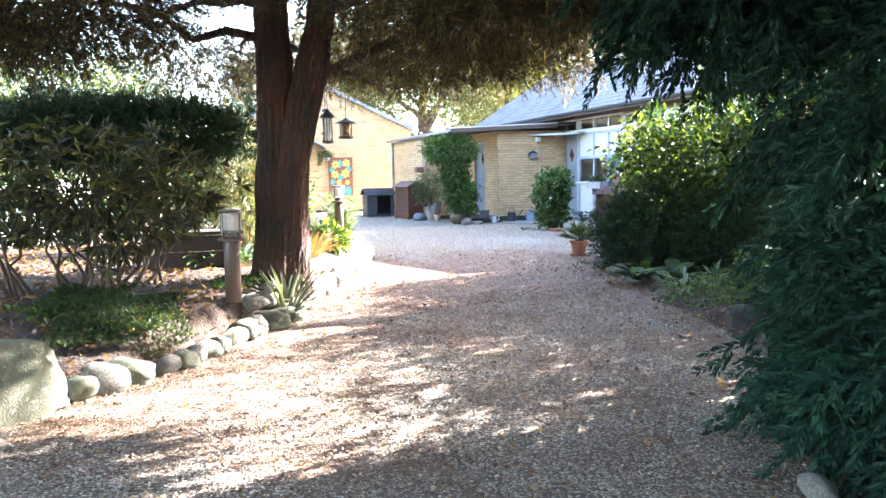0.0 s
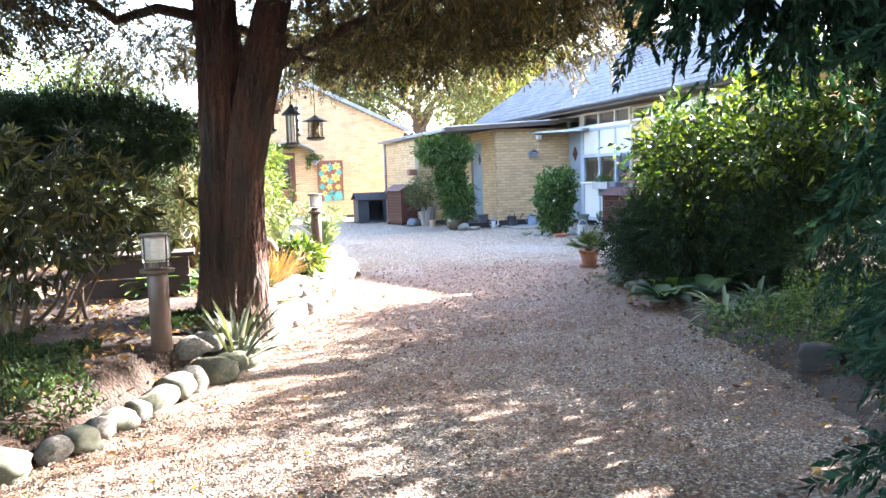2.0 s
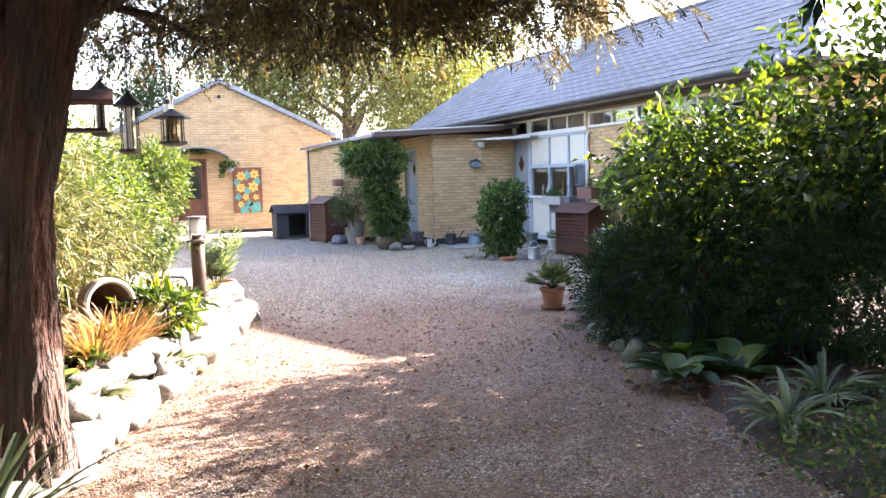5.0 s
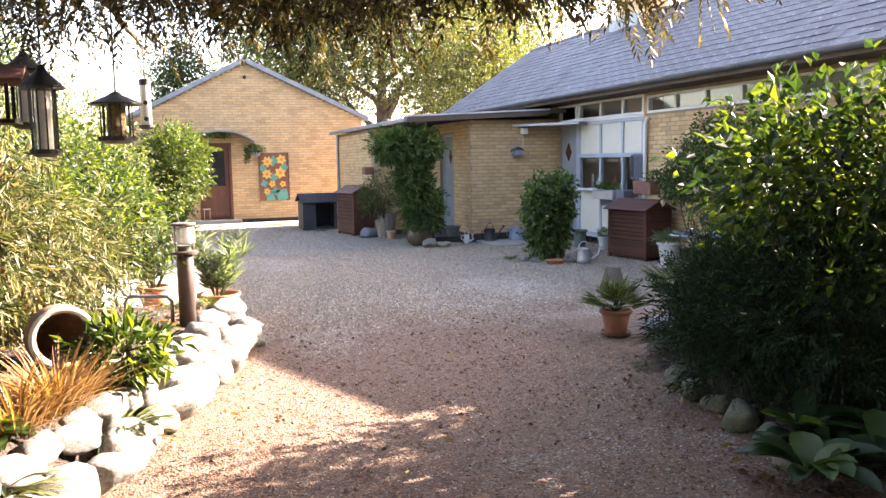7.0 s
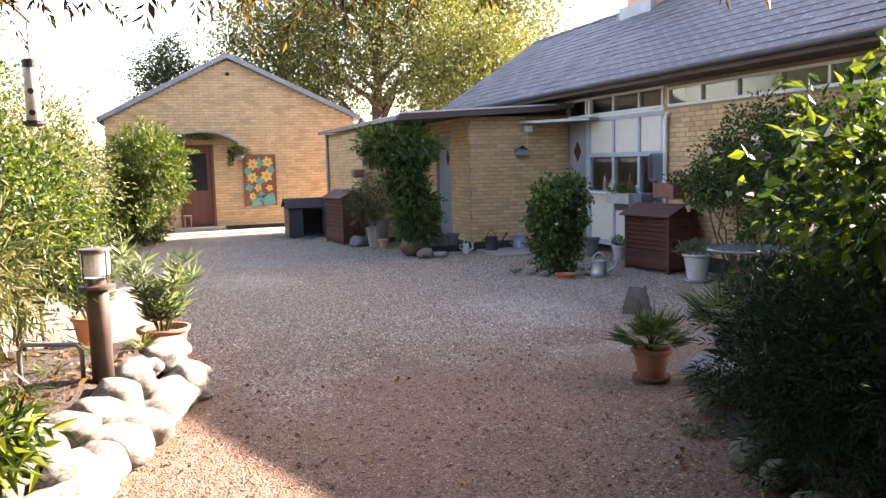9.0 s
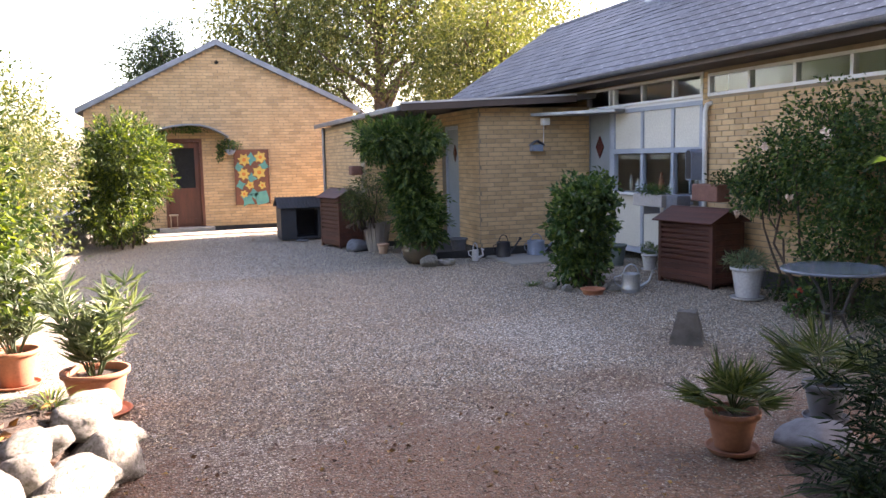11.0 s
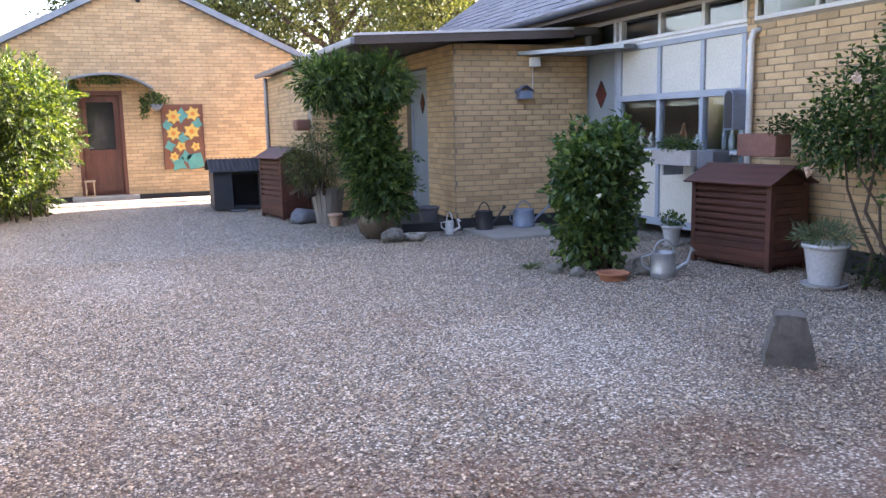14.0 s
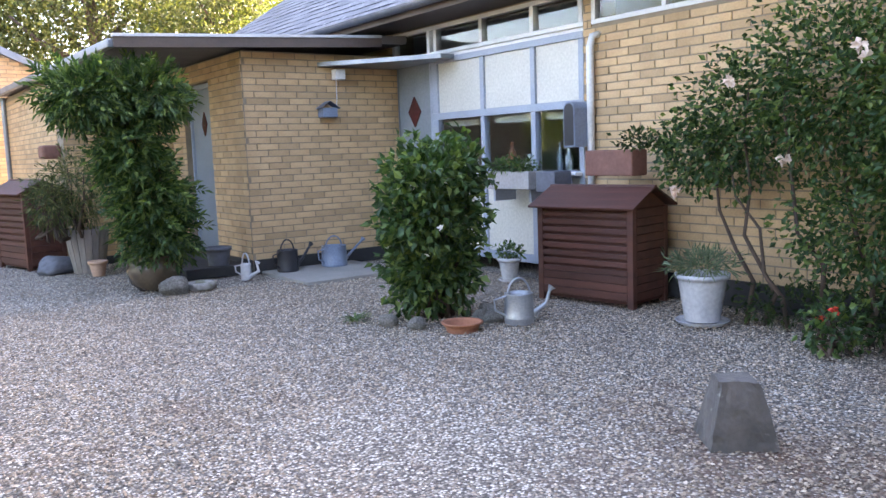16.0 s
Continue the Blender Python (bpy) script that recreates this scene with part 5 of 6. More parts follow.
def oleander(x, y, r, h, label, mat):
    T = pot("potted_oleander", label, x, y, r, h, mat)
    P, A = [], []
    for i in range(13):
        a = i * 2.4
        tip = (x + 0.36 * math.cos(a) * (0.3 + 0.7 * rng.random()), y + 0.36 * math.sin(a) * (0.3 + 0.7 * rng.random()), h + rng.uniform(0.25, 0.72))
        pts, rr = wander((x + 0.03 * math.cos(a), y + 0.03 * math.sin(a), h - 0.03), tip, 5, 0.012, 0.008, 0.003)
        bark_object("stem", T, [(pts, rr)], LEAF_GREY, 5)
        for p, q in zip(pts[1:], pts[2:] + [pts[-1]]):
            for k in range(11):
                u = rng.random()
                P.append(np.array(p) * (1 - u) + np.array(q) * u)
                d = sphere_dirs(1)[0]
                A.append(d * np.array([1, 1, 0.4]) + [0, 0, 0.55])
    at(leaves("foliage", np.array(P), np.array(A), 0.16, 0.022, LEAF_GREY, None, fold=0.2), T)
    return T


oleander(2.24, 14.82, 0.195, 0.27, "oleander with long grey-green leaves in a terracotta pot", TERRA)
oleander(1.62, 15.75, 0.16, 0.25, "oleander in a terracotta pot beside the stones", TERRA)


def scatter_plant(name, label, blobs, n, ln, wd, mat, category, z0=0.0, stems=4, pairs=0, spray=0.2, droop=0.2):
    return shrub(name, label, blobs, n, ln, wd, mat, category, stems, z0, droop, 0.3, "", pairs, spray)


WHITEPOT = surf("white_glaze", (0.56, 0.56, 0.56), (0.48, 0.48, 0.49), 4, 40, 0.25, bump=0.03)
pot("flower_pot", "large white glazed pot with grey lavender", 8.48, 16.47, 0.168, 0.32, WHITEPOT)
scatter_plant("lavender", "grey-green lavender growing in the white pot", [(8.48, 16.47, 0.38, 0.22, 0.22, 0.12)], 700, 0.09, 0.012, LEAF_GREY, "plant", 0.33, 0)
pot("flower_pot", "small white pot with a green plant", 8.75, 18.78, 0.1, 0.2, WHITEPOT)
scatter_plant("plant", "small green plant in a white pot", [(8.75, 18.78, 0.27, 0.12, 0.12, 0.08)], 260, 0.05, 0.02, LEAF_VINE, "plant", 0.2, 0)
GLAZE = surf("brown_glaze", (0.07, 0.055, 0.04), (0.11, 0.08, 0.05), 6, 40, 0.25, bump=0.05)
T = thing("planter", 6.17, 20.95, 0, "big round brown glazed planter on the gravel", "plant pot")
part("pot_body", lathe(bmesh.new(), [(0.15, 0), (0.22, 0.07), (0.255, 0.18), (0.235, 0.27), (0.21, 0.3), (0.23, 0.33), (0.215, 0.335), (0.19, 0.3), (0.18, 0.26)], 28), GLAZE, T, smooth=True)
part("soil", lathe(bmesh.new(), [(0.01, 0.28), (0.19, 0.28), (0.19, 0.29), (0.01, 0.295)], 20, close=True), SOIL, T)
pot("flower_pot", "small pale clay pot on the gravel", 5.98, 22.35, 0.09, 0.17, surf("pale_clay", (0.5, 0.33, 0.24), (0.42, 0.27, 0.19), 5, 50, 0.9), saucer=False)
pot("bucket", "dark grey plastic bucket beside the door", 6.95, 21.35, 0.13, 0.3, SLATEROCK, saucer=False, category="bucket", soil=False)
pot("plant_saucer", "shallow terracotta saucer on the gravel", 7.18, 17.45, 0.13, 0.06, TERRA, saucer=False, rim=0.015, category="saucer", soil=False)

# tall wooden-stave planter with bamboo
T = thing("planter", 5.98, 22.75, 0, "tall grey wooden stave planter with arching bamboo", "plant pot")
STAVE = surf("grey_stave_wood", (0.3, 0.27, 0.25), (0.22, 0.2, 0.18), 3, 40, 0.9, bump=0.4, pieces=0.3, stretch=(6, 6, 1))
for k in range(18):
    a = 2 * math.pi * k / 18
    bm = bmesh.new()
    c = []
    for r, z in ((0.16, 0.0), (0.24, 0.5)):
        for g, rr in ((-0.155, r), (0.155, r), (0.155, r - 0.02), (-0.155, r - 0.02)):
            c.append(bm.verts.new((rr * math.cos(a + g), rr * math.sin(a + g), z)))
    for q in ((0, 1, 5, 4), (1, 2, 6, 5), (2, 3, 7, 6), (3, 0, 4, 7), (4, 5, 6, 7), (3, 2, 1, 0)):
        bm.faces.new([c[i] for i in q])
    part("stave", bm, STAVE, T)
part("soil", lathe(bmesh.new(), [(0.01, 0.44), (0.2, 0.44), (0.2, 0.45), (0.01, 0.455)], 20, close=True), SOIL, T)
scatter_plant("bamboo", "olive bamboo arching out of the stave planter", [(5.88, 22.7, 0.92, 0.4, 0.36, 0.44), (5.6, 22.6, 0.8, 0.25, 0.25, 0.3)], 2600, 0.1, 0.013, LEAF_LIGHT, "bamboo", 0.45, 16, droop=0.5)
# wisteria on its post in front of the recess
T = thing("wisteria", 6.15, 20.95, 0.3, "leafy wisteria climbing a post out of the brown planter", "climbing plant")
bark_object("stem", T, [wander((6.17, 20.95, 0.3), (6.05, 21.0, 2.1), 7, 0.03, 0.022, 0.012), wander((6.13, 20.93, 0.3), (5.8, 21.0, 2.0), 7, 0.04, 0.018, 0.01), wander((6.2, 20.97, 0.3), (6.4, 21.0, 2.0), 7, 0.04, 0.016, 0.008)], TWIG)
p, o = blob_points([(5.7, 20.95, 1.83, 0.3, 0.22, 0.14), (6.2, 20.95, 1.85, 0.28, 0.22, 0.16), (6.02, 20.95, 1.35, 0.18, 0.18, 0.36), (6.18, 20.92, 0.85, 0.22, 0.2, 0.34), (6.22, 20.88, 0.55, 0.2, 0.18, 0.16)], 1200, 0.2)
P, A = sprays(p, o + rng.normal(0, 0.3, p.shape) + np.array([0, 0, -0.35]), 0.24, 6, 0.8)
at(leaves("foliage", P, A, 0.085, 0.034, LEAF_VINE, None, flat=0.5), T)
# rose bush standing free in the yard
T = scatter_plant("rose_bush", "dense upright rose bush with a few white flowers", [(7.32, 17.98, 0.36, 0.34, 0.34, 0.34), (7.3, 17.98, 0.7, 0.4, 0.38, 0.36), (7.38, 17.98, 1.03, 0.41, 0.38, 0.3)], 5200, 0.08, 0.052, LEAF_VINE, "bush", 0.0, 9)
FLOWER = surf("white_petals", (0.8, 0.78, 0.72), (0.75, 0.7, 0.62), 4, 40, 0.6, bump=0)
p, o = blob_points([(7.25, 17.9, 0.72, 0.38, 0.37, 0.3)], 16, 0.97, 0.05)
for q, w in zip(p, o):
    at(leaves("flower", np.repeat(q[None], 6, 0), rng.normal(size=(6, 3)) + w, 0.03, 0.024, FLOWER, None), T)
# climbing rose on the house wall
T = scatter_plant("climbing_rose", "sprawling climbing rose with pale blooms on the wall", [(8.72, 16.35, 1.35, 0.25, 0.45, 0.5), (8.7, 15.7, 1.55, 0.3, 0.6, 0.62), (8.66, 15.0, 1.4, 0.32, 0.6, 0.75), (8.7, 15.5, 0.7, 0.28, 0.5, 0.45), (8.7, 16.7, 1.15, 0.2, 0.35, 0.3), (8.6, 14.2, 1.3, 0.35, 0.6, 0.8)], 15000, 0.055, 0.034, LEAF_VINE, "climbing plant", 0.0, 9)
p = np.array([(8.5, 15.45, 1.72), (8.5, 15.42, 1.66), (8.55, 16.75, 0.88), (8.5, 15.9, 1.1), (8.52, 16.3, 1.6)])
ROSE = surf("pale_pink_petals", (0.75, 0.55, 0.42), (0.8, 0.68, 0.56), 5, 40, 0.6, bump=0)
for q in p:
    at(leaves("flower", np.repeat(q[None], 14, 0), rng.normal(size=(14, 3)), 0.05, 0.045, ROSE, None), T)
scatter_plant("low_plants", "low dark border plants along the house wall", [(8.75, 15.9, 0.15, 0.3, 0.5, 0.18), (8.65, 15.1, 0.18, 0.4, 0.6, 0.22), (8.4, 14.5, 0.16, 0.4, 0.4, 0.2)], 2200, 0.05, 0.025, LEAF_DARK, "plant", 0.0, 0)
RED = surf("red_petals", (0.7, 0.08, 0.03), (0.6, 0.05, 0.03), 5, 40, 0.6, bump=0)
T = scatter_plant("geranium", "geranium with two bright red flower heads", [(8.3, 15.45, 0.16, 0.16, 0.18, 0.16)], 260, 0.05, 0.045, LEAF_VINE, "flower", 0.0, 4)
p = np.array([(8.22, 15.42, 0.27), (8.27, 15.52, 0.2)])
for q in p:
    at(leaves("flower", np.repeat(q[None], 16, 0), rng.normal(size=(16, 3)), 0.035, 0.03, RED, None), T)

# tufts, hostas, ferns, grasses
fern_like("grass_tuft", "small green tuft growing in the gravel", 6.8, 18.25, 0.05, 70, 0.14, 0.008, LEAF_VINE, "grass", 0.9, 0)
for x, y, s in ((4.62, 9.6, 1.1), (4.98, 9.45, 1.15), (5.35, 9.8, 1.2), (4.95, 10.0, 1.0)):
    fern_like("hosta", "hosta with broad ribbed blue-green leaves", x, y, 0.06, 20, 0.33 * s, 0.13 * s, LEAF_HOSTA, "hosta", 0.9, 0.08)
for x, y in ((4.5, 8.5), (5.0, 8.75)):
    fern_like("striped_plant", "tuft of long pale-edged strap leaves", x, y, 0.06, 50, 0.45, 0.035, LEAF_GREY, "plant", 0.95, 0.08)
scatter_plant("ground_cover", "low small-leaved cover with pale edges", [(4.25, 7.75, 0.14, 0.42, 0.4, 0.24), (4.75, 7.5, 0.2, 0.6, 0.5, 0.34), (5.0, 8.0, 0.2, 0.4, 0.4, 0.3), (4.6, 6.9, 0.16, 0.5, 0.5, 0.28), (4.35, 6.3, 0.12, 0.4, 0.5, 0.22)], 6500, 0.045, 0.022, LEAF_HOSTA, "plant", 0.08, 0)
fern_like("strap_plant", "dark strap leaves arching over the gravel", 5.55, 11.9, 0.12, 90, 0.5, 0.022, LEAF_DARK, "plant", 0.8, 0.05)
fern_like("strap_plant", "dark strap leaves arching over the gravel", 5.45, 11.3, 0.1, 60, 0.45, 0.022, LEAF_DARK, "plant", 0.8, 0.05)
for x, y in ((5.1, 11.75), (5.05, 11.2)):
    fern_like("grass_tuft", "small bright tuft at the stones", x, y, 0.08, 60, 0.1, 0.01, LEAF_GREEN, "grass", 0.7, 0.0)
fern_like("yucca", "spiky grey-green yucca at the tree's foot", 0.76, 8.72, 0.05, 38, 0.7, 0.04, LEAF_YUCCA, "yucca", 1.2)
fern_like("dry_grass", "clump of dry reddish brown grass", 1.25, 11.1, 0.16, 240, 0.42, 0.012, STRAW, "grass", 1.0)
fern_like("dry_grass", "clump of dry reddish brown grass", 1.1, 10.8, 0.16, 160, 0.4, 0.012, STRAW, "grass", 1.0)
fern_like("strap_plant", "pale arching strap leaves over the stones", 1.5, 11.2, 0.08, 50, 0.42, 0.028, LEAF_LIGHT, "plant", 0.8)
fern_like("strap_plant", "pale arching strap leaves over the stones", 1.1, 10.3, 0.06, 36, 0.36, 0.03, LEAF_LIGHT, "plant", 0.8)
fern_like("hosta", "yellow-green hosta leaves in the sun", 0.95, 10.75, 0.06, 18, 0.3, 0.1, LEAF_GREEN, "hosta", 0.8)
fern_like("hosta", "yellow-green hosta leaves in the sun", 0.9, 10.1, 0.06, 16, 0.26, 0.08, LEAF_GREEN, "hosta", 0.8)
scatter_plant("shrub", "small yellow-green shrub above the stones", [(1.55, 11.55, 0.5, 0.26, 0.24, 0.17)], 520, 0.12, 0.036, LEAF_GREEN, "shrub", 0.3, 6)
fern_like("fern", "soft green fern fronds in the bed", 0.55, 11.3, 0.08, 40, 0.55, 0.09, LEAF_VINE, "fern", 0.7)
fern_like("fern", "soft green fern fronds in the bed", 0.2, 10.7, 0.08, 34, 0.5, 0.09, LEAF_VINE, "fern", 0.7)
for x, y in ((1.6, 13.35), (2.1, 13.95), (1.8, 13.9), (1.5, 12.9)):
    fern_like("grass_tuft", "green grass tuft among the stones", x, y, 0.08, 60, 0.16, 0.008, LEAF_GREEN, "grass", 0.9)


def bed_scatter(name, label, n, xs, ys, ln, wd, mat, category, up, keep=lambda x, y: True, lift=0.02):
    x, y = rng.uniform(*xs, n), rng.uniform(*ys, n)
    k = np.array([keep(a, b) for a, b in zip(x, y)])
    x, y = x[k], y[k]
    z = np.maximum(left_height(x, y), 0) + np.maximum(right_height(x, y), 0) + lift
    ob = leaves(name, np.stack([x, y, z], 1), rng.normal(size=(len(x), 3)) * np.array([1, 1, 0.25]) + np.array([0, 0, up]), ln, wd, mat, None, label, kind="stuff", flat=0.6)
    return tagged(ob, category=category)


in_left = lambda a, b: a < float(edge_x(LEFT_EDGE, b)) - 0.2
bed_scatter("ground_cover", "low green ground cover in the raised bed", 13000, (-1.1, 1.3), (7.2, 9.3), 0.05, 0.02, LEAF_DARK, "plant", 0.9, lambda a, b: in_left(a, b) and math.sin(a * 3.1 + b * 2) + 0.6 * math.sin(a * 7 - b * 5) > -0.2, 0.03)
bed_scatter("ground_cover", "low green ground cover at the bed's corner", 1500, (-2.6, -0.9), (6.6, 8.2), 0.07, 0.035, LEAF_GREEN, "plant", 0.8, lambda a, b: in_left(a, b) and math.sin(a * 3 + b * 2) > -0.2)
bed_scatter("fallen_leaves", "brown and yellow fallen leaves on the bed", 9000, (-4.0, 2.2), (5.5, 14.0), 0.06, 0.035, LITTER, "leaves", 0.1, in_left)
bed_scatter("fallen_leaves", "brown fallen leaves under the shrubs", 1200, (2.6, 6.5), (4.5, 12.4), 0.055, 0.03, LITTER, "leaves", 0.1, lambda a, b: a > float(edge_x(RIGHT_EDGE, b)) - 0.3)
bed_scatter("fallen_leaves", "few dry leaves lying on the drive", 2600, (-0.9, 5.2), (3.6, 14.0), 0.036, 0.022, LITTER, "leaves", 0.1, lambda a, b: not in_left(a, b), 0.008)
bed_scatter("needles", "brown needles strewn over the drive", 60000, (-0.9, 5.3), (3.8, 14.8), 0.036, 0.006, NEEDLE, "needles", 0.0, lambda a, b: not in_left(a, b) and rng.random() < min(1.0, max(0.1, (15.0 - b) / 6)) * (1.0 if b > 9 else 0.4) , 0.012)


# ---- watering cans ----
def watering_can(label, x, y, r, h, mat, rz, slim=1.0):
    T = thing("watering_can", x, y, 0, label, "watering can", rz=rz)
    part("can_body", lathe(bmesh.new(), [(r * 0.97, 0), (r, 0.01), (r, 0.04), (r * 1.02, 0.045), (r, 0.05), (r * 0.95, h), (r * 0.97, h + 0.006), (r * 0.9, h + 0.006), (r * 0.88, h - 0.03)], 24), mat, T, smooth=True)
    part("spout", tube(bmesh.new(), [(r * 0.9, 0, h * 0.25), (r + 0.1, 0, h * 0.6), (r + 0.2 * slim, 0, h * 1.05)], [0.022, 0.015, 0.011], 10), mat, T)
    part("rose_head", tube(bmesh.new(), [(r + 0.195 * slim, 0, h * 1.03), (r + 0.225 * slim, 0, h * 1.15)], [0.012, 0.028], 12), mat, T)
    part("top_handle", tube(bmesh.new(), [(0.8 * r * math.cos(a), 0, h - 0.01 + 0.12 * math.sin(a)) for a in [math.pi * i / 10 for i in range(11)]], 0.008, 8), mat, T)
    part("back_handle", tube(bmesh.new(), [(-r * 0.95, 0, h * 0.3), (-r - 0.07, 0, h * 0.5), (-r - 0.08, 0, h * 0.85), (-r * 0.92, 0, h * 0.95)], 0.008, 8), mat, T)
    return T


GALV = surf("galvanised_steel", (0.42, 0.44, 0.46), (0.33, 0.35, 0.37), 10, 60, 0.4, 0.6, bump=0.05)
BLACKPL = surf("black_plastic", (0.02, 0.02, 0.024), (0.03, 0.03, 0.035), 5, 50, 0.45, bump=0.05)
BLUEGREY = surf("blue_grey_enamel", (0.2, 0.25, 0.33), (0.16, 0.2, 0.27), 5, 50, 0.4, bump=0.05)
watering_can("galvanised steel watering can on the gravel", 7.6, 17.34, 0.105, 0.21, GALV, -20, 0.65)
watering_can("black plastic watering can against the wall", 7.5, 20.85, 0.11, 0.25, BLACKPL, 15)
watering_can("blue-grey enamel watering can against the wall", 8.05, 20.86, 0.14, 0.24, BLUEGREY, 12, 1.3)
watering_can("small white plastic watering can", 7.02, 20.8, 0.055, 0.16, WHITEPOT, -60, 0.4)

slab = boxed("paving_slab", (7.3, 20.0, -0.01, 8.4, 21.07, 0.03), surf("concrete", (0.3, 0.28, 0.25), (0.23, 0.22, 0.2), 3, 60, 0.95, bump=0.3), bevel=0.006)
tagged(slab, "worn concrete paving slab before the wall", "paving slab")
PAVE = surf("pale_paver", (0.5, 0.45, 0.38), (0.4, 0.36, 0.3), 4, 50, 0.9, bump=0.3, pieces=0.3)
T = thing("paving", 3.5, 28.1, 0, "pale concrete pavers along the outbuilding's foot", "paving", kind="structure")
for i in range(11):
    for j in range(2):
        ob = part("paver", box(bmesh.new(), 0, 0, -0.01, 0.385, 0.385, 0.024, 0.004), PAVE, T)
        ob.location = (-2.1 + 0.4 * i, -0.45 + 0.4 * j, rng.uniform(-0.003, 0.003))


# ---- kennel, cabinets, boxes ----
KENNEL = surf("dark_grey_plastic", (0.02, 0.023, 0.03), (0.03, 0.033, 0.04), 4, 50, 0.6, bump=0.1)
T = thing("kennel", 5.1, 25.35, 0, "dark grey plastic dog kennel on the gravel", "dog kennel")
for d in ((-0.4, 0, 0.02, -0.1, 0.03, 0.66), (0.32, 0, 0.02, 0.4, 0.03, 0.66), (-0.099, 0, 0.6, 0.319, 0.03, 0.66), (-0.4, 0.031, 0.02, -0.37, 0.75, 0.66), (0.37, 0.031, 0.02, 0.4, 0.75, 0.66), (-0.369, 0.72, 0.02, 0.369, 0.75, 0.66), (-0.369, 0.031, 0.02, 0.369, 0.719, 0.06)):
    boxed("panel", d, KENNEL, T, 0.003)
bm = bmesh.new()
c = [bm.verts.new(p) for p in ((-0.46, -0.07, 0.64), (0.46, -0.07, 0.64), (0.46, 0.38, 0.84), (-0.46, 0.38, 0.84), (-0.46, 0.82, 0.64), (0.46, 0.82, 0.64))]
bm.faces.new((c[0], c[1], c[2], c[3]))
bm.faces.new((c[3], c[2], c[5], c[4]))
bmesh.ops.solidify(bm, geom=bm.faces, thickness=0.03)
kr = part("roof", bm, KENNEL, T)
for k in range(13):
    x = -0.45 + 0.075 * k
    part("roof_rib", tube(bmesh.new(), [(x, -0.075, 0.655), (x, 0.38, 0.857)], 0.01, 6), KENNEL, kr)
part("door_mat", box(bmesh.new(), -0.14, -0.25, 0.0, 0.1, -0.01, 0.025, 0.006), SLATEROCK, T)


def slat_cabinet(label, x, y, rz, w, d, h, louvres):
    """A stained garden cabinet: slatted front, lean-to roof of boards."""
    T = thing("garden_cabinet", x, y, 0, label, "garden cabinet", "slatted wooden cabinets", rz=rz)
    # solid dark core stands for the shaded inside behind the slat gaps
    part("cabinet_body", box(bmesh.new(), 0.025, 0.03, 0.03, w - 0.025, d - 0.01, h - 0.03), surf("cabinet_shade_core", (0.08, 0.028, 0.018), (0.06, 0.02, 0.014), 3, 30, 0.8), T)
    for px in (0.0, w - 0.05):
        for py in (0.0, d - 0.05):
            boxed("post", (px, py, 0, px + 0.05, py + 0.05, h - 0.03), REDWOOD, T)
    n = 11
    pitch = (h - 0.1) / n
    for k in range(n):
        z = 0.06 + k * pitch
        wide = k < 3
        ob = boxed("slat", (0.051, 0.002, z, w - 0.051, 0.02, z + pitch * (0.94 if wide else 0.62)), REDWOOD, T)
        for sx in (0.0, w - 0.018):
            boxed("side_board", (sx, 0.051, z, sx + 0.018, d - 0.051, z + pitch * 0.95), REDWOOD, T)
    rise, mid = 0.13, d / 2
    bm = bmesh.new()
    c = [bm.verts.new(p) for x in (0.02, w - 0.02) for p in ((x, 0.0, h - 0.03), (x, d, h - 0.03), (x, mid, h - 0.03 + rise))]
    for q in ((0, 2, 1), (3, 4, 5), (0, 3, 5, 2), (1, 2, 5, 4), (0, 1, 4, 3)):
        bm.faces.new([c[i] for i in q])
    part("gable", bm, REDWOOD, T)
    tilt = math.degrees(math.atan2(rise, mid))
    for turn in (0, 180):
        for k in range(3):
            step = (mid + 0.06) / 3
            off = -0.06 + step * k
            bm = box(bmesh.new(), -w / 2 - 0.045, 0, 0, w / 2 + 0.045, step / math.cos(math.radians(tilt)) + 0.02, 0.016, 0.003)
            ob = part("roof_board", bm, REDWOOD, T)
            ob.matrix_basis = pose(w / 2, mid, 0, 0, 0, turn) @ pose(0, off - mid, h - 0.015 + rise * off / mid + 0.004 * (2 - k), tilt - 2)
    return T


slat_cabinet("red-brown stained slatted garden cabinet against the house", 8.34, 17.94, -81, 0.88, 0.5, 0.78, True)
slat_cabinet("red-brown stained louvred garden cabinet before the annex", 5.28, 24.22, -77, 0.82, 0.46, 0.92, True)
T = thing("planter_box", 8.72, 17.45, 0.98, "rusty brown planter box on the cabinet", "planter")
RUST = surf("rusty_brown", (0.22, 0.1, 0.07), (0.16, 0.07, 0.05), 4, 40, 0.8)
part("box_body", box(bmesh.new(), -0.09, -0.24, 0, 0.09, 0.24, 0.2, 0.012), RUST, T)
scatter_plant("plant", "small plant spilling from the rusty planter", [(8.72, 17.2, 1.22, 0.14, 0.2, 0.12), (8.68, 16.98, 1.05, 0.14, 0.16, 0.2)], 700, 0.045, 0.025, LEAF_DARK, "plant", 1.15, 0)
T = thing("window_box", 8.82, 18.8, 0.85, "pale wooden window box with herbs under the sill", "planter")
part("box_body", box(bmesh.new(), -0.1, -0.34, 0, 0.1, 0.34, 0.16, 0.008), surf("pale_grey_wood", (0.4, 0.37, 0.35), (0.32, 0.3, 0.28), 3, 40, 0.85), T)
for yy in (-0.25, 0.25):
    part("bracket", box(bmesh.new(), 0.0, yy - 0.015, -0.12, 0.255, yy + 0.015, -0.003), GREYPAINT, T)
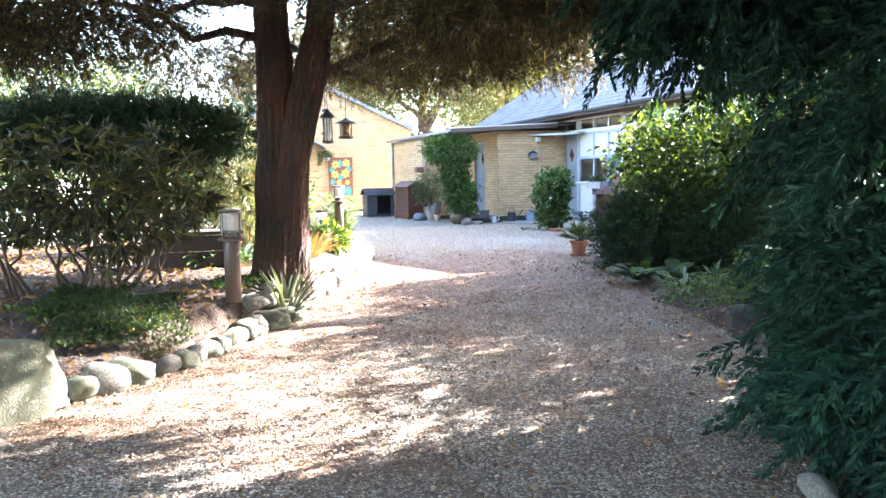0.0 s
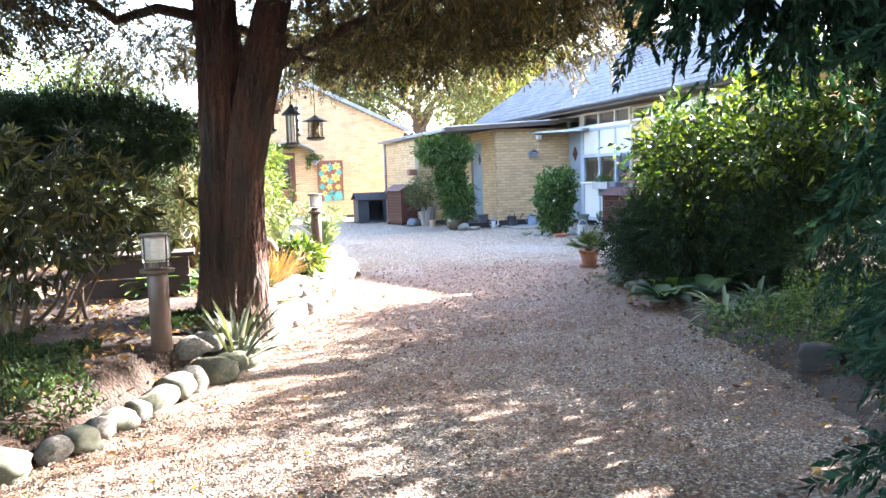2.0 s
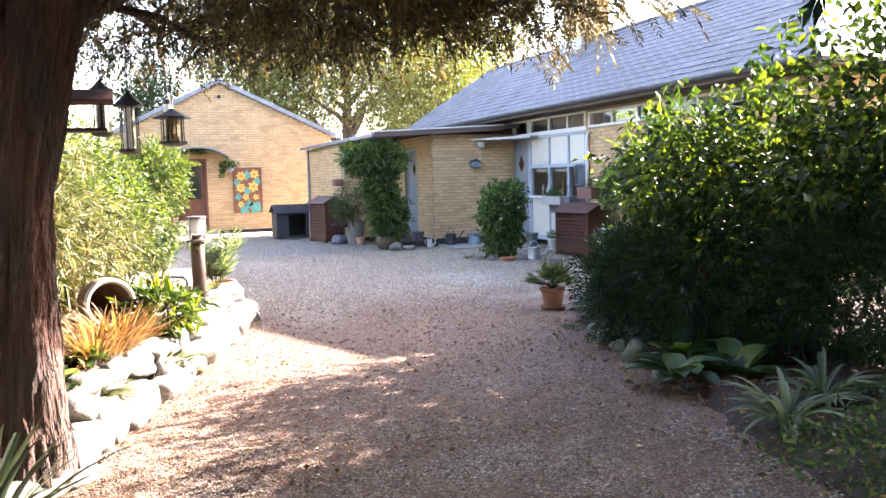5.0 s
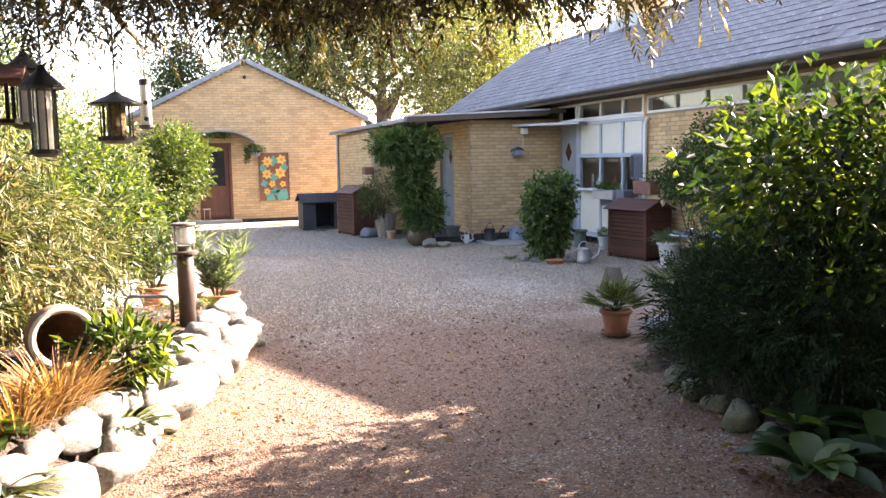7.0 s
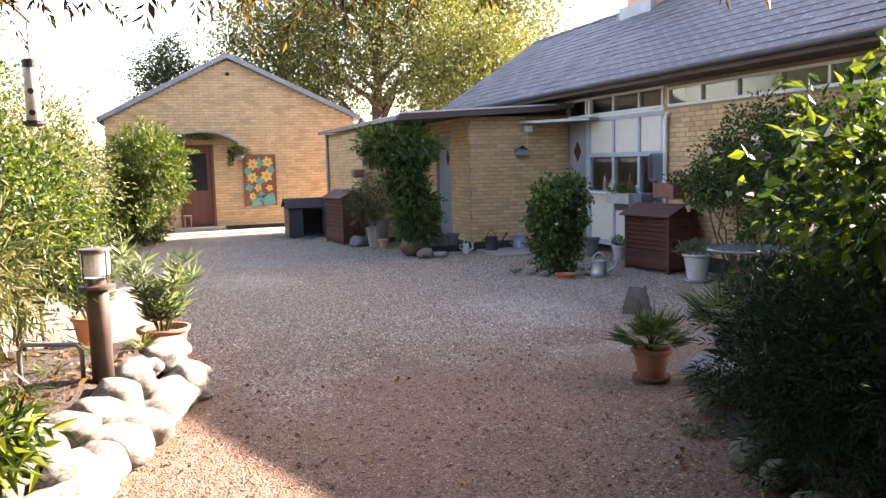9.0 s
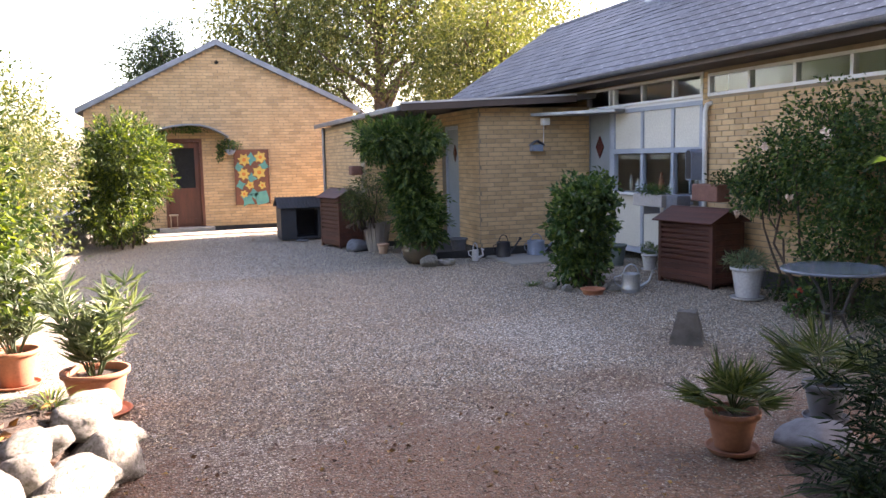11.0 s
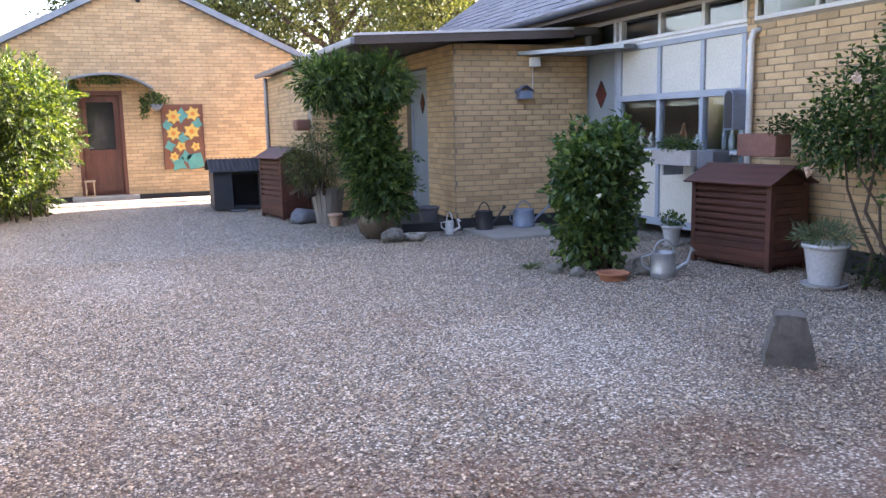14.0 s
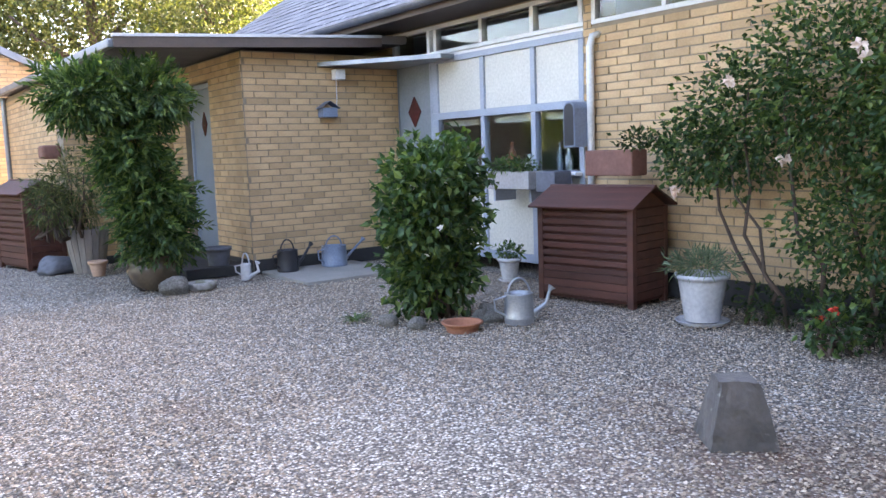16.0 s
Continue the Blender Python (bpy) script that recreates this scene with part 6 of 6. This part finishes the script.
scatter_plant("herbs", "green herbs growing in the window box", [(8.82, 18.8, 1.05, 0.12, 0.34, 0.09), (8.75, 18.6, 0.98, 0.08, 0.1, 0.12)], 800, 0.05, 0.02, LEAF_VINE, "plant", 0.98, 0)
T = thing("planter_box", 8.85, 18.28, 0.83, "dark square planter box under the window", "planter")
part("box_body", box(bmesh.new(), -0.1, -0.12, 0, 0.1, 0.12, 0.18, 0.008), SLATEROCK, T)
part("bracket", box(bmesh.new(), 0.101, -0.02, 0.05, 0.215, 0.02, 0.1), GREYPAINT, T)
pot("bin", "green-grey square-shouldered bin by the door", 8.6, 19.35, 0.12, 0.3, surf("green_grey_plastic", (0.1, 0.13, 0.12), (0.08, 0.1, 0.1), 4, 40, 0.6), saucer=False, category="bin", soil=False)
T = thing("mailbox", 9.0, 18.1, 1.21, "rounded blue-grey metal mailbox on the house wall", "mailbox")
bm = bmesh.new()
pr = [(-0.065, 0.0), (0.065, 0.0)] + [(0.065 * math.cos(a), 0.32 + 0.065 * math.sin(a)) for a in [math.pi * i / 10 for i in range(11)]]
A, B = [bm.verts.new((-0.13, p[0], p[1])) for p in pr], [bm.verts.new((0.09, p[0], p[1])) for p in pr]
for i in range(len(pr)):
    bm.faces.new((A[i], A[(i + 1) % len(pr)], B[(i + 1) % len(pr)], B[i]))
bm.faces.new(A[::-1])
bm.faces.new(B)
bmesh.ops.recalc_face_normals(bm, faces=bm.faces)
part("mailbox_body", bm, BLUEGREY, T)
bm = bmesh.new()
bm.faces.new([bm.verts.new((-0.133, p[0] * 0.86, p[1] * 0.92 + 0.015)) for p in pr][::-1])
part("flap", bm, BLACKPL, T, "dark flap")

# lamp, birdhouse, clay pot on the walls
T = thing("wall_lamp", 8.3, 21.09, 2.02, "small white cube lamp on the brick wall", "wall lamp")
part("shade", box(bmesh.new(), -0.06, -0.12, 0, 0.06, -0.02, 0.11, 0.006), FROST, T)
part("wall_plate", box(bmesh.new(), -0.035, -0.019, 0.02, 0.035, -0.001, 0.09, 0.003), METAL, T)
part("cable", tube(bmesh.new(), [(0.0, -0.01, 0.02), (0.0, -0.01, -0.2), (-0.02, -0.012, -0.38)], 0.005, 6), FROST, T)
T = thing("birdhouse", 8.15, 21.085, 1.62, "small slate-blue birdhouse hung on the brick wall", "birdhouse")
part("house_body", box(bmesh.new(), -0.09, -0.12, 0, 0.09, -0.001, 0.1, 0.006), BLUEGREY, T)
bm = bmesh.new()
c = [bm.verts.new(p) for p in ((-0.12, -0.14, 0.09), (0.0, -0.14, 0.17), (0.12, -0.14, 0.09), (-0.12, -0.001, 0.09), (0.0, -0.001, 0.17), (0.12, -0.001, 0.09))]
bm.faces.new((c[0], c[1], c[4], c[3]))
bm.faces.new((c[1], c[2], c[5], c[4]))
bmesh.ops.solidify(bm, geom=bm.faces, thickness=0.01)
part("roof", bm, BLUEGREY, T)
T = thing("wall_planter", 5.85, 23.6, 1.28, "terracotta half-basket hung on the annex wall", "planter")
part("pot_body", box(bmesh.new(), -0.12, -0.14, 0, 0.085, 0.14, 0.16, 0.03), RUST, T)

# painted flower panel on the gable
PAINTED = surf("brown_painted_board", (0.2, 0.075, 0.04), (0.15, 0.055, 0.03), 4, 40, 0.7, bump=0.1)
YEL = surf("yellow_paint", (0.6, 0.42, 0.1), (0.52, 0.34, 0.07), 12, 60, 0.6, bump=0.05)
TEAL = surf("teal_paint", (0.08, 0.3, 0.25), (0.06, 0.23, 0.22), 8, 60, 0.6, bump=0.05)
OCHRE = surf("orange_paint", (0.6, 0.2, 0.03), (0.5, 0.15, 0.03), 10, 60, 0.6, bump=0.05)
T = thing("painted_panel", 4.5, 28.85, 0.57, "tall brown panel painted with yellow flowers and teal leaves", "painting")
part("board", box(bmesh.new(), -0.38, -0.03, 0, 0.38, -0.002, 1.26, 0.006), PAINTED, T)
bar_each("panel_edge", [(-0.395, -0.042, -0.01, -0.372, -0.002, 1.27), (0.372, -0.042, -0.01, 0.395, -0.002, 1.27)], DOORBROWN, T)


def flat_shape(name, pts, y, mat, owner):
    bm = bmesh.new()
    a = [bm.verts.new((p[0], y, p[1])) for p in pts]
    b = [bm.verts.new((p[0], y - 0.003, p[1])) for p in pts]
    bm.faces.new(b)
    for i in range(len(a)):
        bm.faces.new((a[i], a[(i + 1) % len(a)], b[(i + 1) % len(a)], b[i]))
    bmesh.ops.recalc_face_normals(bm, faces=bm.faces)
    return part(name, bm, mat, owner)


def star(cx, cz, r, n, dip, ph=0.0):
    return [(cx + r * (1 if k % 2 == 0 else dip) * math.cos(ph + math.pi * k / n), cz + r * (1 if k % 2 == 0 else dip) * math.sin(ph + math.pi * k / n)) for k in range(2 * n)]


for x, z, r, n in ((-0.17, 1.03, 0.155, 7), (0.2, 1.08, 0.15, 6), (-0.19, 0.7, 0.15, 7), (0.16, 0.73, 0.17, 6), (-0.06, 0.44, 0.11, 5), (0.22, 0.43, 0.1, 5), (-0.2, 0.24, 0.1, 6)):
    flat_shape("painted_flower", star(x, z, r, n, 0.62, x * 9), -0.0345, YEL, T)
    flat_shape("flower_heart", star(x, z, r * 0.3, 6, 0.9), -0.038, OCHRE, T)
for x, z, r, q in ((-0.02, 1.05, 0.16, 0.55), (0.28, 0.88, 0.14, 0.5), (-0.3, 0.86, 0.12, 0.6), (-0.02, 0.6, 0.14, 0.5), (-0.27, 0.45, 0.12, 0.6), (0.2, 0.14, 0.2, 0.75), (-0.12, 0.1, 0.19, 0.5), (0.02, 0.24, 0.13, 0.6)):
    flat_shape("painted_leaf", star(x, z, r, 4, q, x * 5), -0.0305, TEAL, T)

# hanging basket, lamp and lantern by the brown door
T = thing("hanging_basket", 4.02, 28.62, 1.72, "hanging basket with trailing ivy beside the canopy", "hanging basket")
part("basket", lathe(bmesh.new(), [(0.04, 0), (0.1, 0.05), (0.12, 0.12), (0.11, 0.12), (0.02, 0.03)], 16), BLUEGREY, T)
for a in (0.0, 2.1, 4.2):
    part("chain", tube(bmesh.new(), [(0.11 * math.cos(a), 0.11 * math.sin(a), 0.12), (0.0, 0.0, 0.36)], 0.004, 5), METAL, T)
scatter_plant("ivy", "ivy trailing from the hanging basket", [(3.98, 28.62, 1.93, 0.24, 0.18, 0.12), (3.8, 28.64, 1.75, 0.08, 0.08, 0.18)], 700, 0.06, 0.035, LEAF_VINE, "plant", 1.5, 0)
scatter_plant("ivy", "ivy growing under the door canopy", [(3.1, 28.6, 2.3, 0.4, 0.16, 0.07), (2.55, 28.6, 2.05, 0.12, 0.14, 0.3)], 900, 0.06, 0.035, LEAF_VINE, "plant", 1.6, 0)
T = thing("lantern", 2.72, 28.62, 0.1, "small wooden lantern on the doorstep", "lantern")
LWOOD = surf("pale_wood", (0.4, 0.3, 0.2), (0.32, 0.23, 0.15), 4, 40, 0.8)
for px in (-0.08, 0.06):
    for py in (-0.08, 0.06):
        boxed("corner_post", (px, py, 0, px + 0.02, py + 0.02, 0.28), LWOOD, T)
boxed("lantern_base", (-0.095, -0.095, 0.0, 0.095, 0.095, 0.02), LWOOD, T).location.z = -0.0
boxed("lantern_top", (-0.1, -0.1, 0.281, 0.1, 0.1, 0.31), LWOOD, T, 0.01)

# round garden table
T = thing("garden_table", 7.2, 13.95, 0, "round glass-topped garden table with curved black legs", "table")
part("tabletop", lathe(bmesh.new(), [(0.3, 0.7), (0.36, 0.7), (0.365, 0.712), (0.355, 0.722), (0.01, 0.722)], 40), surf("grey_glass_top", (0.12, 0.14, 0.16), (0.1, 0.12, 0.14), 3, 20, 0.12, bump=0), T)
for k in range(3):
    a = 1.7 + k * 2.094
    pts = [(q * math.cos(a), q * math.sin(a), z) for q, z in ((0.24, 0.698), (0.12, 0.55), (0.06, 0.38), (0.12, 0.22), (0.3, 0.12), (0.36, 0.012))]
    part("leg", tube(bmesh.new(), pts, 0.011, 8), BLACKPL, T)
part("ring", tube(bmesh.new(), [(0.075 * math.cos(a), 0.075 * math.sin(a), 0.4) for a in [2 * math.pi * i / 20 for i in range(21)]], 0.008, 6), BLACKPL, T)

# ---- bed furniture and bird feeders ----
T = thing("clay_urn", 1.15, 12.15, 0.31, "large clay urn lying on its side with a pale rim", "plant pot")
bm = lathe(bmesh.new(), [(0.09, 0.0), (0.17, 0.1), (0.2, 0.26), (0.185, 0.38), (0.17, 0.4), (0.15, 0.38), (0.165, 0.26), (0.13, 0.1), (0.05, 0.04)], 28)
u = part("urn_body", bm, surf("old_clay", (0.2, 0.1, 0.06), (0.14, 0.075, 0.05), 5, 50, 0.9), T, smooth=True)
u.matrix_basis = pose(-0.1, 0.28, 0.17, 88, 0, 18)
bm = bmesh.new()
tube(bm, [(0.178 * math.cos(a), 0.178 * math.sin(a), 0.395) for a in [2 * math.pi * i / 28 for i in range(29)]], 0.02, 8)
u = part("rim", bm, surf("pale_rim", (0.55, 0.5, 0.42), (0.45, 0.4, 0.33), 5, 50, 0.85), T, "pale worn rim", smooth=True)
u.matrix_basis = pose(-0.1, 0.28, 0.17, 88, 0, 18)
T = thing("handrail", 1.68, 13.1, 0.3, "low bent grey metal rail standing in the bed", "rail")
part("rail", tube(bmesh.new(), [(-0.2, 0, -0.02), (-0.2, 0, 0.23), (-0.17, 0, 0.27), (0.1, 0, 0.25), (0.13, 0, 0.21), (0.13, 0, -0.02)], 0.014, 8), METAL, T, smooth=True)
T = thing("bench", 0.0, 10.65, 0.3, "dark low wooden bench behind the tree", "bench")
DWOOD = surf("dark_old_wood", (0.045, 0.03, 0.025), (0.03, 0.02, 0.018), 3, 40, 0.85)
for k in range(3):
    boxed("seat_board", (-0.55, -0.2 + 0.135 * k, 0.36, 0.5, -0.08 + 0.135 * k, 0.395), DWOOD, T)
for k in range(2):
    boxed("front_board", (-0.5, -0.19, 0.03 + 0.165 * k, 0.45, -0.165, 0.185 + 0.165 * k), DWOOD, T)
for x in (-0.48, 0.38):
    boxed("leg", (x, -0.16, -0.02, x + 0.06, 0.18, 0.359), DWOOD, T)

T = thing("feeder_branch", 1.0, 9.6, 2.4, "bare branch from which the bird feeders hang", "branch")
bark_object("branch", T, [wander((0.95, 9.5, 2.45), (1.6, 10.6, 2.33), 4, 0.015, 0.032, 0.022), wander((1.6, 10.6, 2.33), (1.71, 12.8, 2.34), 6, 0.02, 0.022, 0.01), wander((1.25, 10.0, 2.39), (1.05, 11.3, 2.28), 4, 0.015, 0.016, 0.008)], TWIG)
SEED = surf("bird_seed", (0.35, 0.25, 0.12), (0.1, 0.07, 0.04), 60, 200, 0.9)
MESHM = surf("dark_wire", (0.03, 0.03, 0.03), (0.05, 0.05, 0.05), 8, 50, 0.5, 0.4)


def feeder(label, x, y, z0, z1, r, style, hang=2.24):
    T = thing("bird_feeder", x, y, z0, label, "bird feeder", "feeders under the tree")
    h = z1 - z0
    part("hanger", tube(bmesh.new(), [(0, 0, h), (0, 0, hang - z0)], 0.004, 5), MESHM, T)
    part("tray", lathe(bmesh.new(), [(r * 0.9, 0), (r * 1.5, 0.012), (r * 1.55, 0.03), (r * 1.4, 0.03), (0.01, 0.015)], 16), MESHM, T)
    if style == "tube":
        part("tube_body", lathe(bmesh.new(), [(r, 0.02), (r, h - 0.05), (r * 0.9, h - 0.04)], 16, close=True), FROST, T, "pale clear seed tube", smooth=True)
        part("cap", lathe(bmesh.new(), [(r * 1.1, h - 0.05), (r * 1.1, h - 0.01), (0.01, h)], 16), MESHM, T)
        for z in (0.07, 0.18):
            part("perch_hole", lathe(bmesh.new(), [(0.016, -r - 0.006), (0.016, -r + 0.006)], 10, close=True), MESHM, T).matrix_basis = pose(0, 0, z, -90, 0, 0)
    else:
        part("seed_core", lathe(bmesh.new(), [(r * 0.75, 0.03), (r * 0.75, h * 0.72)], 12, close=True), SEED if style == "cage" else FROST, T)
        for k in range(10):
            a = 2 * math.pi * k / 10
            part("wire", tube(bmesh.new(), [(r * 1.2 * math.cos(a), r * 1.2 * math.sin(a), 0.02), (r * 1.2 * math.cos(a), r * 1.2 * math.sin(a), h * 0.76)], 0.0035, 5), MESHM, T)
        part("roof", lathe(bmesh.new(), [(r * 2.1, h * 0.74), (r * 2.1, h * 0.77), (r * 0.6, h * 0.93), (0.012, h)], 20), MESHM, T, "dark conical roof")
    return T


feeder("pale tube bird feeder with a dark cap", 1.71, 12.7, 1.79, 2.14, 0.036, "tube", 2.34)
feeder("wire cage bird feeder with a wide conical roof", 1.63, 10.6, 1.64, 1.87, 0.055, "cage", 2.32)
feeder("glass bird feeder with a dark roof and tray", 1.22, 10.95, 1.72, 2.08, 0.045, "lantern", 2.3)
feeder("dark lantern-shaped bird feeder with a dish", 1.38, 10.25, 1.58, 1.94, 0.04, "lantern", 2.36)

# small hanging bird table with a red-brown pitched roof
T = thing("bird_table", 1.13, 10.45, 1.72, "hanging bird table with a red-brown pitched roof", "bird feeder")
boxed("tray", (-0.13, -0.1, 0.0, 0.13, 0.1, 0.018), DWOOD, T)
for px in (-0.11, 0.095):
    for py in (-0.08, 0.065):
        boxed("post", (px, py, 0.0185, px + 0.015, py + 0.015, 0.16), DWOOD, T, 0.001)
for side in (-1, 1):
    ob = part("roof_board", box(bmesh.new(), -0.17, 0.0, 0.0, 0.17, 0.15, 0.012, 0.002), REDWOOD, T)
    ob.matrix_basis = pose(0, -0.0065 * side, 0.235, -28, 0, 0 if side > 0 else 180)
for px in (-0.12, 0.12):
    part("hanger", tube(bmesh.new(), [(px, 0, 0.24), (px * 0.4, 0, 0.62)], 0.003, 5), MESHM, T)

# ---- brick faces ----
for job in JOBS:
    brick_face(job[0], job[1], job[2], job[3], job[4], job[5], job[6])
